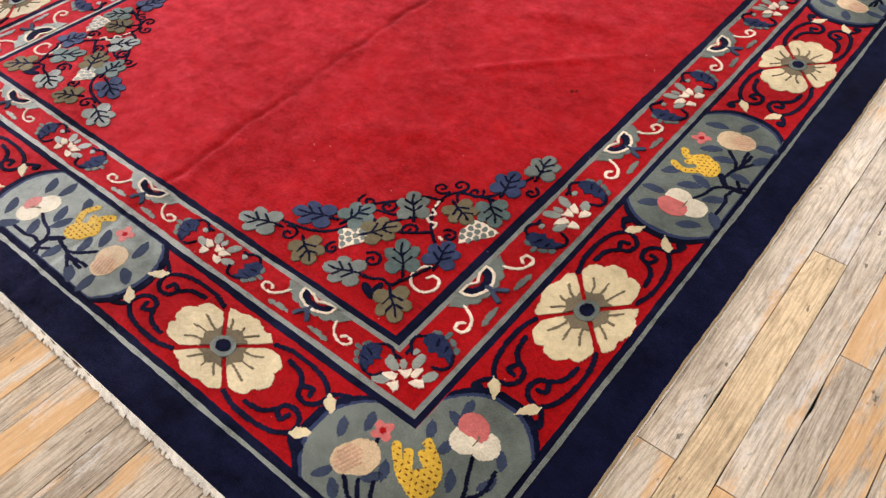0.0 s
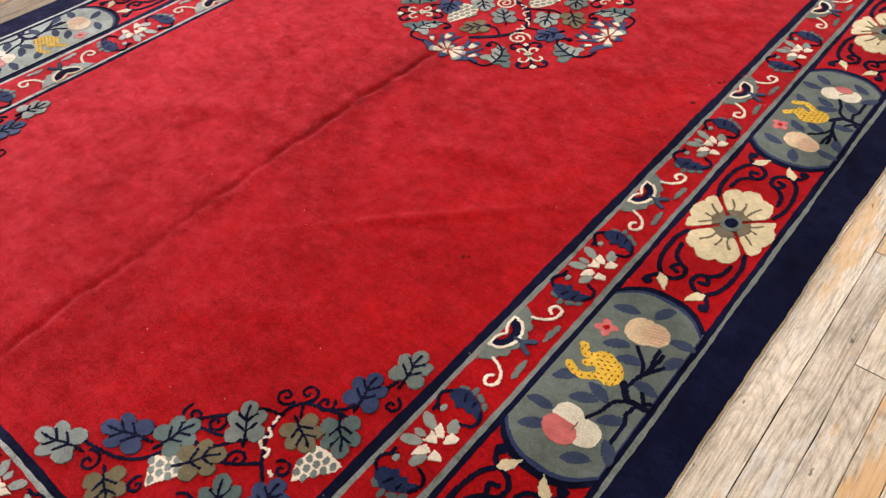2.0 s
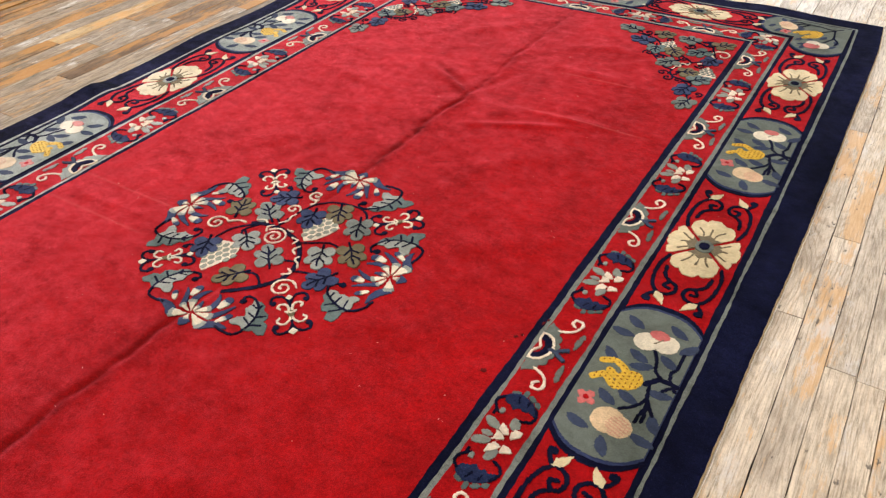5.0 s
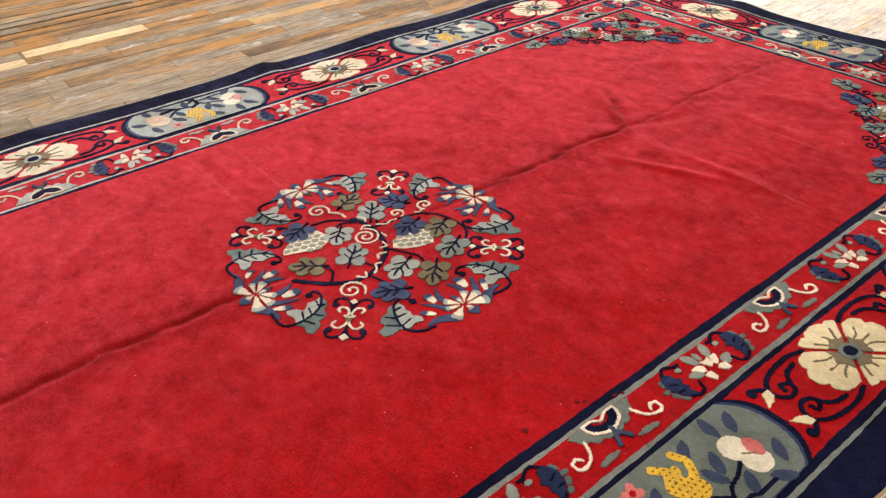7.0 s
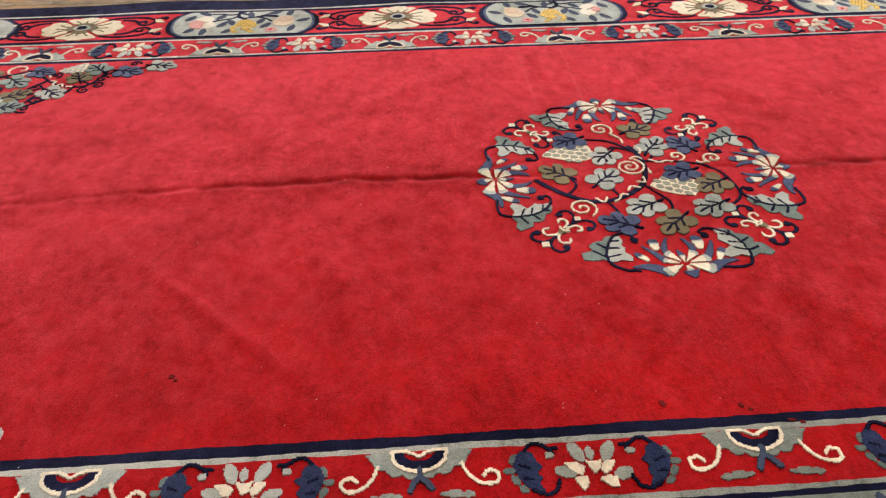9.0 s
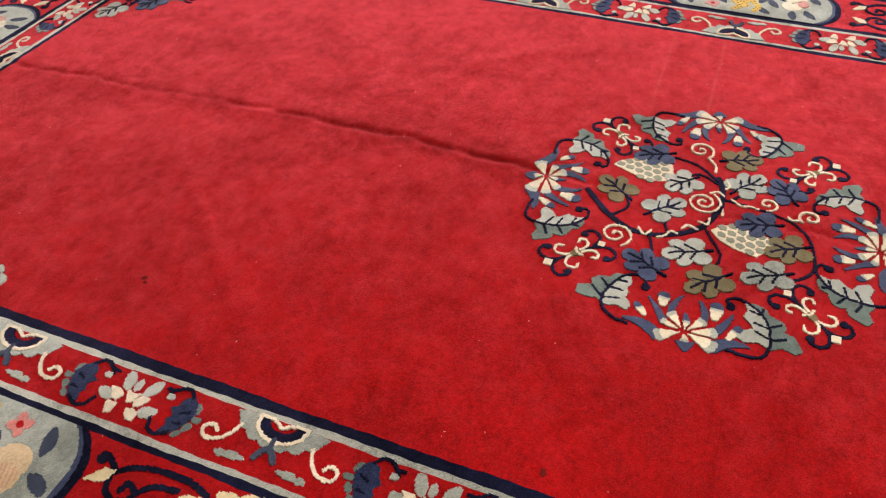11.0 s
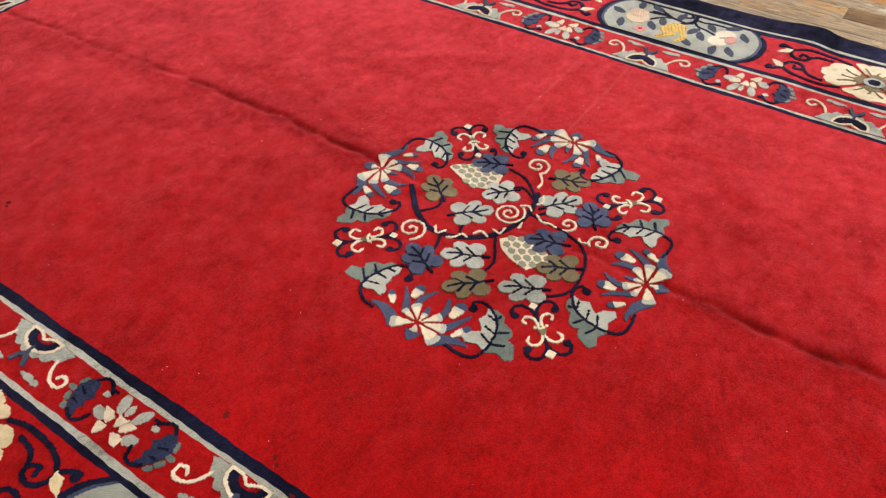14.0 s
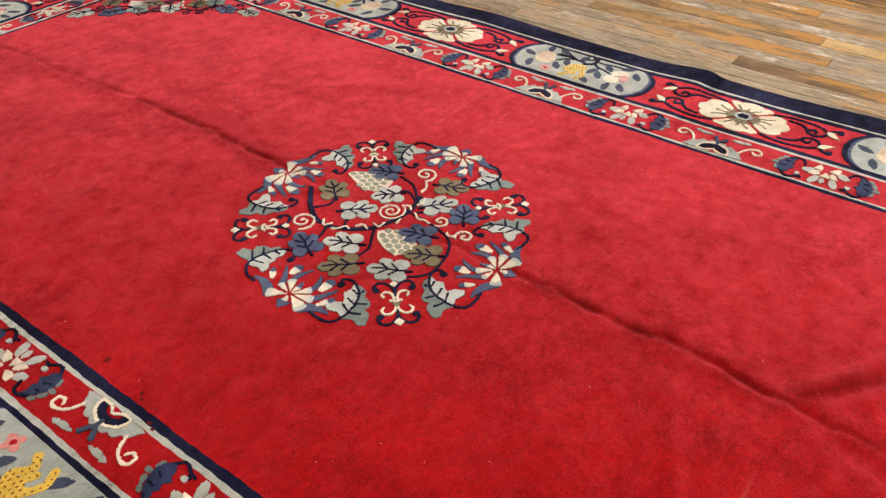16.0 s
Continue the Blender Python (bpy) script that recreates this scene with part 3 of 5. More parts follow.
def peach_fruit(panel, g, lobes):
    """A peach: a pale round with one finely hatched pink side."""
    ovals("peach", panel, PEACH, g, lobes, 2.2, "pale peach with hatched pink side")
    s1, d1, a, b, t = lobes[1]

    def hatch(s, d):
        return oval(s, d, s1, d1, a * 0.86, b * 0.86, t) & (((s + 0.4 * d) % 0.009) < 0.0042)
    weave("peach_hatch", panel, BLUSH, g, (s1 - 0.05, s1 + 0.05, d1 - 0.05, d1 + 0.05), hatch, 2.5)


def blossom(panel, g, s, d):
    h = g.turned(s, d, 25)
    ovals("blossom", panel, PINK, h, [(0.013, 0, 0.012, 0.0095, 0), (-0.013, 0, 0.012, 0.0095, 0), (0, 0.013, 0.0095, 0.012, 0), (0, -0.013, 0.0095, 0.012, 0), (0, 0, 0.01, 0.01, 0)], 2.2)
    ovals("blossom_eye", panel, RED, h, [(0, 0, 0.0068, 0.0068, 0)], 2.6)


def blade(panel, g, s, d, turn, length=0.0295, width=0.0132):
    """A dark pointed leaf with a stub of stalk."""
    def inside(u, v):
        k = np.clip(1 - (u / length) ** 2, 0, 1)
        return np.abs(v + 0.10 * length * (u / length) ** 2) < width * k ** 0.8
    weave("branch_leaf", panel, SHADE, g.turned(s, d, turn), (-length, length, -width * 1.3, width * 1.3), inside, 1.9)


def fruit_panel(fr, flip, ripe=False):
    """A grey-green panel with navy rim: fruiting branch with a white fruit, a yellow fingered citron and a peach. d runs from -0.100 to 0.100 over the band."""
    def end(a, drop):
        return lambda s, d: np.abs(s) < a - drop * np.abs(d / 0.1) ** 2.6
    f = Frame(*fr.o, (fr.s[0] * flip, fr.s[1] * flip), fr.d)
    panel = weave("fruit_panel", rug, NAVY, f, (-0.3, 0.3, -0.104, 0.104), end(0.289, 0.052), 0.7, "rounded grey-green panel with fruiting branches, navy rim")
    weave("panel_rim", panel, SLATE, f, (-0.3, 0.3, -0.102, 0.102), end(0.272, 0.052), 1.1)
    weave("panel_ground", panel, SAGE, f, (-0.3, 0.3, -0.100, 0.100), end(0.262, 0.052), 1.5)
    strands("branch", panel, NAVY, f, [curve([(0.024, 0.096), (0.026, 0.075), (0.026, 0.058), (0.010, 0.044), (-0.004, 0.034)])], 0.0150, 2, "dark branching stem")
    strands("branch", panel, NAVY, f, [curve([(0.030, 0.060), (0.051, 0.040), (0.085, 0.032), (0.116, 0.018)]), curve([(0.026, 0.080), (0.060, 0.074), (0.083, 0.082), (0.134, 0.083)]),
                                       curve([(0.008, 0.042), (-0.020, 0.046), (-0.046, 0.052), (-0.091, 0.077)]), curve([(-0.046, 0.052), (-0.075, 0.040), (-0.107, 0.010)]),
                                       curve([(-0.060, 0.060), (-0.098, 0.053), (-0.128, 0.050)]), curve([(-0.036, 0.050), (-0.085, 0.060), (-0.120, 0.062)]), curve([(-0.006, 0.074), (0.014, 0.088), (0.006, 0.098)])], 0.0084, 2, "dark branching stem")
    pale_fruit(panel, f, [(0.137, -0.009, 0.033, 0.031, 20), (0.149, 0.034, 0.033, 0.031, 0)], (0.173, -0.008, 0.030, 0.037, -20) if ripe else (0.172, 0.012, 0.017, 0.024, 0))
    citron(panel, f, [(-0.012, -0.002, 0.036, 0.028, 25)], [curve([(-0.005, 0.0), (0.022, -0.026), (0.034, -0.050), (0.022, -0.076)]), curve([(-0.03, 0.0), (-0.046, -0.026), (-0.020, -0.055), (-0.040, -0.078)]), curve([(-0.02, -0.005), (-0.012, -0.036), (-0.002, -0.050)])])
    peach_fruit(panel, f, [(-0.152, -0.001, 0.039, 0.037, 0), (-0.159, 0.024, 0.033, 0.031, 0)])
    blossom(panel, f, -0.112, -0.066)
    for s, d, t in ((-0.189, -0.057, 105), (-0.228, 0.012, 150), (-0.172, 0.080, 100), (-0.088, -0.028, 120), (-0.114, 0.086, 150), (-0.066, 0.014, 110), (-0.022, 0.072, 85), (0.049, -0.066, 130),
                    (0.077, -0.010, 115), (0.046, 0.008, 70), (0.090, 0.058, 120), (0.141, -0.070, 95), (0.192, -0.054, 120), (0.206, 0.048, 120), (0.156, 0.088, 40)):
        blade(panel, f, s, d, t)


def side_frame(o, s, d, v, bands, kind):
    """Axes at v along one side: over the wide border (d from -0.1 to 0.1 across it) or over the guard band."""
    a, b = (bands[5], bands[6]) if kind == "border" else (bands[2], bands[3])
    k, mid = ((b - a) / 0.200, (a + b) / 2) if kind == "border" else ((b - a) / 0.099, (a + b) / 2 + 0.1955 * (b - a) / 0.099)
    return Frame(o[0] + s[0] * v + d[0] * mid, o[1] + s[1] * v + d[1] * mid, s, (d[0] * k, d[1] * k))


def side_border(o, s, d, bands, flowers, panels, flips):
    """Flowers and fruit panels of one side; o is where its centre line crosses zero."""
    for n, v in enumerate(flowers):
        f = side_frame(o, s, d, v, bands, "border")
        border_flower(f, int(1000 * v) + n, 0.0965 if s[1] else 0.0900)
        for a in (1, -1):
            for b in (1, -1):
                border_scroll(Frame(*f.o, (s[0] * a, s[1] * a), (f.d[0] * b, f.d[1] * b)))
    for v, flip in zip(panels, flips):
        fruit_panel(side_frame(o, s, d, v, bands, "border"), flip, flip < 0 and s[1] > 0)


side_border((BASE[1], 0), (0, 1), (1, 0), SIDE_E, (-1.768, -0.588, 0.604, 1.850), (-1.188, 0.002, 1.222), (-1, 1, 1))
side_border((BASE[0], 0), (0, 1), (-1, 0), SIDE_W, (-1.810, -0.612, 0.622, 1.838), (-1.205, -0.004, 1.238), (-1, 1, 1))
side_border((0, BASE[2]), (1, 0), (0, -1), SIDE_S, (-0.600, 0.558), (-0.005,), (-1,))
side_border((0, BASE[3]), (1, 0), (0, 1), SIDE_N, (-0.560, 0.548), (0.020,), (-1,))


def corner_panel(x, y, ax, ay, long_side, short_side):
    """The panel that turns a corner of the border. a runs inward along the short side, b inward along the long side."""
    f = Frame(x, y, (ax, 0), (0, ay))
    ina, outa, inb, outb = -long_side[5] - 0.001, long_side[6] + 0.003, -short_side[5] - 0.001, short_side[6] + 0.003

    def arms(reach_a, reach_b, drop):
        def inside(a, b):
            low = (b > -outb) & (b < inb) & (a > -outa) & (a < reach_a - drop * np.abs((b - (inb - outb) / 2) / 0.1) ** 2.4)
            up = (a > -outa) & (a < ina) & (b > -outb) & (b < reach_b - drop * np.abs((a - (ina - outa) / 2) / 0.1) ** 2.4)
            return low | up
        return inside
    box = (-0.13, 0.32, -0.13, 0.32)
    panel = weave("corner_panel", rug, NAVY, f, box, arms(0.284, 0.276, 0.055), 0.7, "grey-green corner panel with fruiting branches, navy rim")
    weave("panel_rim", panel, SLATE, f, box, arms(0.266, 0.258, 0.055), 1.1)
    weave("panel_ground", panel, SAGE, f, box, arms(0.256, 0.248, 0.055), 1.5)
    strands("branch", panel, NAVY, f, [curve([(-0.08, -0.085), (-0.03, -0.035), (0.008, 0.000)]), curve([(-0.05, -0.055), (-0.058, 0.04), (-0.040, 0.085), (-0.022, 0.126)]),
                                       curve([(-0.05, -0.055), (0.04, -0.075), (0.09, -0.070), (0.115, -0.045)]), curve([(0.08, -0.073), (0.105, -0.080), (0.140, -0.055)]), curve([(0.06, -0.076), (0.075, -0.055), (0.090, -0.030)]),
                                       curve([(-0.056, 0.04), (-0.080, 0.08), (-0.074, 0.125)])], 0.0080, 2, "dark branching stem")
    pale_fruit(panel, f, [(0.010, 0.142, 0.031, 0.030, 0), (-0.028, 0.155, 0.030, 0.030, 0)], (0.012, 0.173, 0.035, 0.029, 20))
    citron(panel, f, [(0.020, 0.020, 0.030, 0.030, 0)], [curve([(0.030, 0.004), (0.058, 0.012), (0.084, 0.032), (0.106, 0.054)]), curve([(0.0, 0.030), (0.010, 0.060), (0.034, 0.078), (0.062, 0.094)]), curve([(0.050, 0.020), (0.066, 0.040), (0.078, 0.056)]), curve([(0.020, 0.050), (0.040, 0.062), (0.054, 0.070)])])
    peach_fruit(panel, f, [(0.143, -0.007, 0.038, 0.038, 0), (0.160, -0.024, 0.032, 0.034, 0)])
    blossom(panel, f, 0.147, 0.060)
    strokes("branch", panel, NAVY, f, [np.array([(0.146, 0.046), (0.140, 0.034)])], 0.0075, 2, "dark branching stem")
    for a, b, t in ((0.180, 0.060, 70), (0.215, 0.018, 60), (0.178, -0.072, 120), (0.090, 0.000, 60), (0.098, -0.024, 130), (0.075, 0.120, 60), (0.052, 0.168, 20), (0.046, 0.200, 80),
                    (0.030, 0.106, 100), (-0.070, 0.150, 50), (-0.078, 0.095, 110), (0.14, -0.085, 40), (-0.02, 0.06, 60)):
        blade(panel, f, a, b, t, 0.023, 0.0105)


for x, ax, long_side in ((BASE[1], -1, SIDE_E), (BASE[0], 1, SIDE_W)):
    for y, ay, short_side in ((BASE[2], 1, SIDE_S), (BASE[3], -1, SIDE_N)):
        corner_panel(x, y, ax, ay, long_side, short_side)

# guard band: butterflies and lotuses in turn


def both(points):
    """A half outline and its mirror image, closed."""
    return points + [(-s, d) for s, d in reversed(points)]


def butterfly(fr):
    """White-edged navy wings over scalloped grey-green ones, a forked body, curled feelers and two slim leaves."""
    wing = both([(0.010, -0.196), (0.022, -0.195), (0.030, -0.203), (0.038, -0.201), (0.047, -0.199), (0.056, -0.206), (0.060, -0.213), (0.070, -0.212), (0.080, -0.220), (0.085, -0.229), (0.096, -0.242), (0.052, -0.246), (0.047, -0.236), (0.038, -0.222), (0.020, -0.209)])
    fly = weave("butterfly", rug, SAGE, fr, (-0.10, 0.10, -0.250, -0.190), lambda s, d: polygon(s, d, wing), 1, "grey-green butterfly with white-edged navy wings")
    cup = both([(0.0, -0.2065), (0.020, -0.209), (0.033, -0.215), (0.042, -0.224), (0.047, -0.234), (0.048, -0.243)])
    hollow = both([(0.0, -0.226), (0.012, -0.227), (0.021, -0.231), (0.027, -0.237), (0.029, -0.246)])
    weave("wing_patch", fly, NAVY, fr, (-0.06, 0.06, -0.244, -0.200), lambda s, d: polygon(s, d, cup) & ~polygon(s, d, hollow), 1.5)
    strokes("wing_edge", fly, WHITE, fr, [curve([(-0.049, -0.243), (-0.043, -0.223), (-0.022, -0.210), (0, -0.2065), (0.022, -0.210), (0.043, -0.223), (0.049, -0.243)])], 0.0062, 2.3)
    strokes("wing_edge", fly, WHITE, fr, [curve([(-0.046, -0.245), (-0.024, -0.244), (-0.011, -0.239), (0, -0.233), (0.011, -0.239), (0.026, -0.244), (0.048, -0.245)])], 0.0048, 2.3)
    strands("body", fly, SHADE, fr, [np.array([(0.0, -0.210), (-0.001, -0.194)]), curve([(0.0, -0.196), (0.010, -0.188), (0.019, -0.176)]), curve([(-0.001, -0.196), (-0.011, -0.187), (-0.018, -0.174)])], 0.0100, 2.4)
    for sg in (1, -1):
        strokes("feeler", fly, WHITE, fr, [curve([(sg * 0.074, -0.218), (sg * 0.082, -0.200), (sg * 0.098, -0.184), (sg * 0.120, -0.178), (sg * 0.134, -0.184), (sg * 0.135, -0.197), (sg * 0.120, -0.202), (sg * 0.110, -0.194)])], 0.0058, 1.4, "white curled feeler")
        ovals("slim_leaf", fly, SAGE, fr, [(sg * 0.060, -0.164, 0.029, 0.0050, sg * 4), (sg * 0.058, -0.168, 0.012, 0.005, 0), (sg * 0.080, -0.163, 0.012, 0.0055, 0)], 1)


def lotus(fr):
    """An open lotus: rounded grey-green outer petals over white ones split by red."""
    outer = ((-0.024, -0.224, 0.020, 0.0110, 62), (0.032, -0.223, 0.020, 0.0110, -56), (-0.001, -0.221, 0.012, 0.0070, 90), (-0.050, -0.190, 0.019, 0.0095, 14), (0.051, -0.182, 0.018, 0.0110, -16))
    head = ovals("lotus", rug, PALE, fr, outer[:1], 1, "grey-green and white lotus")
    for item in outer[1:]:
        ovals("lotus_petal", head, PALE, fr, [item], 1)
    white = ([(-0.050, -0.204), (-0.030, -0.206), (-0.014, -0.197), (-0.022, -0.182), (-0.034, -0.187)], [(-0.038, -0.178), (-0.014, -0.181), (-0.016, -0.162), (-0.026, -0.156)], [(-0.013, -0.208), (0.004, -0.204), (0.018, -0.208), (0.010, -0.190), (0.000, -0.184)],
             [(0.012, -0.192), (0.022, -0.205), (0.041, -0.204), (0.030, -0.188), (0.018, -0.182)], [(0.006, -0.175), (0.022, -0.179), (0.036, -0.177), (0.036, -0.158), (0.024, -0.158)])
    for k, pts in enumerate(white):
        weave("lotus_petal", head, WHITE, fr, (-0.06, 0.06, -0.22, -0.15), lambda s, d, pts=pts: polygon(s, d, pts), 1.5 + 0.04 * k)


def blue_bud(fr, sg):
    """A toothed dark blue bud hanging between two curling stems."""
    pod = [(0.088, -0.204), (0.098, -0.212), (0.102, -0.226), (0.117, -0.235), (0.132, -0.224), (0.140, -0.206), (0.135, -0.190), (0.124, -0.172), (0.110, -0.160), (0.092, -0.160), (0.099, -0.174), (0.092, -0.182), (0.100, -0.192)]
    bell_flower = weave("blue_bud", rug, DEEP, fr, (-0.16, 0.16, -0.245, -0.15), lambda s, d: polygon(s * sg, d, pod), 1.1, "dark blue toothed bud on curled stem")
    ovals("bud_fringe", bell_flower, TEAL, fr, [(sg * 0.138, -0.217, 0.010, 0.006, sg * 60), (sg * 0.147, -0.198, 0.010, 0.006, 0), (sg * 0.139, -0.181, 0.010, 0.006, sg * -50), (sg * 0.127, -0.165, 0.009, 0.0055, sg * -30)], 0.9)
    strands("bud_stem", bell_flower, NAVY, fr, [curve([(sg * 0.116, -0.232), (sg * 0.104, -0.243), (sg * 0.088, -0.243), (sg * 0.074, -0.235), (sg * 0.058, -0.233)]), curve([(sg * 0.074, -0.235), (sg * 0.066, -0.226)]),
                                                curve([(sg * 0.112, -0.163), (sg * 0.094, -0.155), (sg * 0.074, -0.158), (sg * 0.064, -0.176)])], 0.0056, 1.5)
    strands("bud_rib", bell_flower, NAVY, fr, [np.array([(sg * 0.112, -0.200), (sg * 0.128, -0.206)]), np.array([(sg * 0.110, -0.181), (sg * 0.124, -0.182)])], 0.0040, 1.6)
    ovals("bud_leaf", bell_flower, PALE, fr, [(sg * 0.073, -0.221, 0.008, 0.006, 0)], 1.7)


def guard_side(o, s, d, bands, flies):
    for v in flies:
        butterfly(side_frame(o, s, d, v, bands, "guard"))
    for a, b in zip(flies, flies[1:]):
        f = side_frame(o, s, d, (a + b) / 2 - 0.002, bands, "guard")
        lotus(f)
        blue_bud(f, 1)
        blue_bud(f, -1)


guard_side((BASE[1], 0), (0, 1), (1, 0), SIDE_E, (-1.848, -1.228, -0.622, -0.012, 0.640, 1.295, 1.975))
guard_side((BASE[0], 0), (0, 1), (-1, 0), SIDE_W, (-1.884, -1.260, -0.646, -0.026, 0.616, 1.282, 1.960))
guard_side((0, BASE[2]), (1, 0), (0, -1), SIDE_S, (-0.632, 0.022, 0.628))
guard_side((0, BASE[3]), (1, 0), (0, 1), SIDE_N, (-0.680, 0.008, 0.632))
for x, ax, long_side in ((BASE[1], -1, SIDE_E), (BASE[0], 1, SIDE_W)):
    for y, ay, short_side in ((BASE[2], 1, SIDE_S), (BASE[3], -1, SIDE_N)):
        h = math.sqrt(0.5)
        lotus(Frame(x + ax * 0.062, y + ay * 0.046, (-ax * h, ay * h), (-ax * h, -ay * h)))
        blue_bud(side_frame((x, y + ay * 0.168), (0, ay), (-ax, 0), 0, long_side, "guard"), 1)
        blue_bud(side_frame((x + ax * 0.176, y), (ax, 0), (0, -ay), 0, short_side, "guard"), 1)

# leaf sprays in the corners of the field


def grapes(name, fr, outline, parent, skin, cell, turn=0.0, step=1.0):
    """A bunch of pale grapes outlined in white; the leaves lie over its top."""
    s0, d0 = sum(p[0] for p in outline) / len(outline), sum(p[1] for p in outline) / len(outline)
    box = (min(p[0] for p in outline), max(p[0] for p in outline), min(p[1] for p in outline), max(p[1] for p in outline))
    g = weave(name, parent, skin, fr, box, lambda s, d: polygon(s, d, outline), 0.9, "bunch of pale grapes outlined in white")
    f = fr.turned(s0, d0, turn)
    for row in range(-6, 7):
        for k in range(-6, 7):
            u, v = (k + 0.5 * (row % 2)) * 0.0205 * step, row * 0.0170 * step
            s, d = (fr.local(*f.world(u, v)))
            if polygon(np.array([s]), np.array([d]), outline)[0]:
                ovals("grape", g, cell, f, [(u, v, 0.0086 * step, 0.0069 * step, 0)], 1.4)


def corner_spray(x, y, ax, ay):
    f = Frame(x, y, (ax, 0), (0, ay))
    grapes("vine_fruit", f, [(0.326, 0.136), (0.300, 0.150), (0.292, 0.178), (0.232, 0.178), (0.234, 0.156), (0.262, 0.118), (0.280, 0.084), (0.304, 0.106)], rug, WHITE, SAGE, 40)
    grapes("vine_fruit", f, [(0.088, 0.354), (0.066, 0.362), (0.012, 0.356), (0.014, 0.338), (0.044, 0.302), (0.066, 0.270), (0.086, 0.300)], rug, WHITE, SAGE, 60)
    stem = strokes("corner_vine", rug, NAVY, f, [curve([(0.06, 0.57), (0.09, 0.47), (0.125, 0.43), (0.175, 0.41), (0.195, 0.37), (0.18, 0.31), (0.14, 0.26), (0.09, 0.22)]),
                                                 curve([(0.50, 0.060), (0.43, 0.072), (0.37, 0.090), (0.33, 0.125), (0.315, 0.165)]),
                                                 curve([(0.18, 0.31), (0.22, 0.26), (0.26, 0.21), (0.31, 0.21)])], 0.0068, 1, "thin navy vine with curling tendrils")
    strands("tendril", stem, NAVY, f, [spiral(0.220, 0.398, 0.024, 1.2, 180), spiral(0.188, 0.432, 0.026, 1.2, 250, -1), spiral(0.142, 0.436, 0.022, 1.2, 120), spiral(0.336, 0.244, 0.028, 1.3, 30, -1), curve([(0.347, 0.222), (0.320, 0.215), (0.300, 0.235), (0.262, 0.246), (0.232, 0.262)]), curve([(0.158, 0.380), (0.176, 0.408), (0.166, 0.432)]), spiral(0.030, 0.52, 0.02, 1.1, 90),
                                       spiral(0.415, 0.045, 0.026, 1.2, 40), spiral(0.285, 0.262, 0.022, 1.1, 120), spiral(0.185, 0.235, 0.024, 1.2, 300), spiral(0.195, 0.105, 0.026, 1.3, 20),
                                       spiral(0.295, 0.075, 0.020, 1.1, 60, -1), spiral(0.10, 0.275, 0.022, 1.1, 20), curve([(0.19, 0.36), (0.235, 0.345), (0.26, 0.31)]), curve([(0.26, 0.31), (0.30, 0.27), (0.33, 0.235)]), curve([(0.30, 0.21), (0.36, 0.17), (0.40, 0.16)]), curve([(0.14, 0.26), (0.19, 0.22), (0.23, 0.20)]), curve([(0.12, 0.43), (0.085, 0.44), (0.07, 0.43)]), curve([(0.109, 0.071), (0.135, 0.075), (0.155, 0.062), (0.175, 0.056)]),
                                       curve([(0.109, 0.071), (0.088, 0.12), (0.070, 0.17)]), curve([(0.103, 0.075), (0.100, 0.100)])], 0.0052, 1)
    ovals("dark_leaf", stem, NAVY, f, [(0.137, 0.030, 0.028, 0.010, 25), (0.125, 0.047, 0.020, 0.009, 80)], 1.1)
    strands("white_tendril", stem, WHITE, f, [curve([(0.070, 0.172), (0.086, 0.158), (0.090, 0.128), (0.070, 0.104), (0.038, 0.102), (0.020, 0.124), (0.026, 0.148), (0.046, 0.154), (0.056, 0.140)]),
                                              curve([(0.194, 0.352), (0.190, 0.335)]), curve([(0.190, 0.322), (0.172, 0.312), (0.184, 0.296), (0.168, 0.284), (0.150, 0.288), (0.146, 0.272)]), curve([(0.116, 0.258), (0.104, 0.254)])], 0.0058, 1.4, "white spiral tendril")
    for k, (base, tip, mat) in enumerate((((0.109, 0.071), (0.027, 0.003), OLIVE), ((0.173, 0.059), (0.272, 0.023), SAGE), ((0.062, 0.172), (0.084, 0.262), SLATE), ((0.105, 0.112), (0.182, 0.198), TEAL), ((0.378, 0.058), (0.297, 0.007), OLIVE),
                         ((0.272, 0.146), (0.214, 0.232), OLIVE), ((0.336, 0.148), (0.314, 0.243), TEAL), ((0.356, 0.150), (0.467, 0.110), SLATE), ((0.446, 0.050), (0.559, 0.014), SAGE), ((0.201, 0.262), (0.269, 0.341), SAGE),
                         ((0.166, 0.374), (0.084, 0.338), OLIVE), ((0.098, 0.437), (0.026, 0.366), TEAL), ((0.082, 0.461), (0.106, 0.561), SLATE), ((0.048, 0.565), (0.066, 0.667), SAGE))):
        vine_leaf("vine_leaf", f, base, tip, mat, 0.084, level=1.7 + 0.03 * k, label="lobed %s leaf with navy veins" % {OLIVE: "olive", SAGE: "grey-green", TEAL: "dark teal", SLATE: "slate-blue"}[mat])


for x, ax in ((BASE[1] - 0.275, -1), (BASE[0] + 0.300, 1)):
    for y, ay in ((BASE[2] + 0.271, 1), (BASE[3] - 0.318, -1.07)):
        corner_spray(x, y, ax, ay)

# centre medallion
MED = Frame(0, 0)


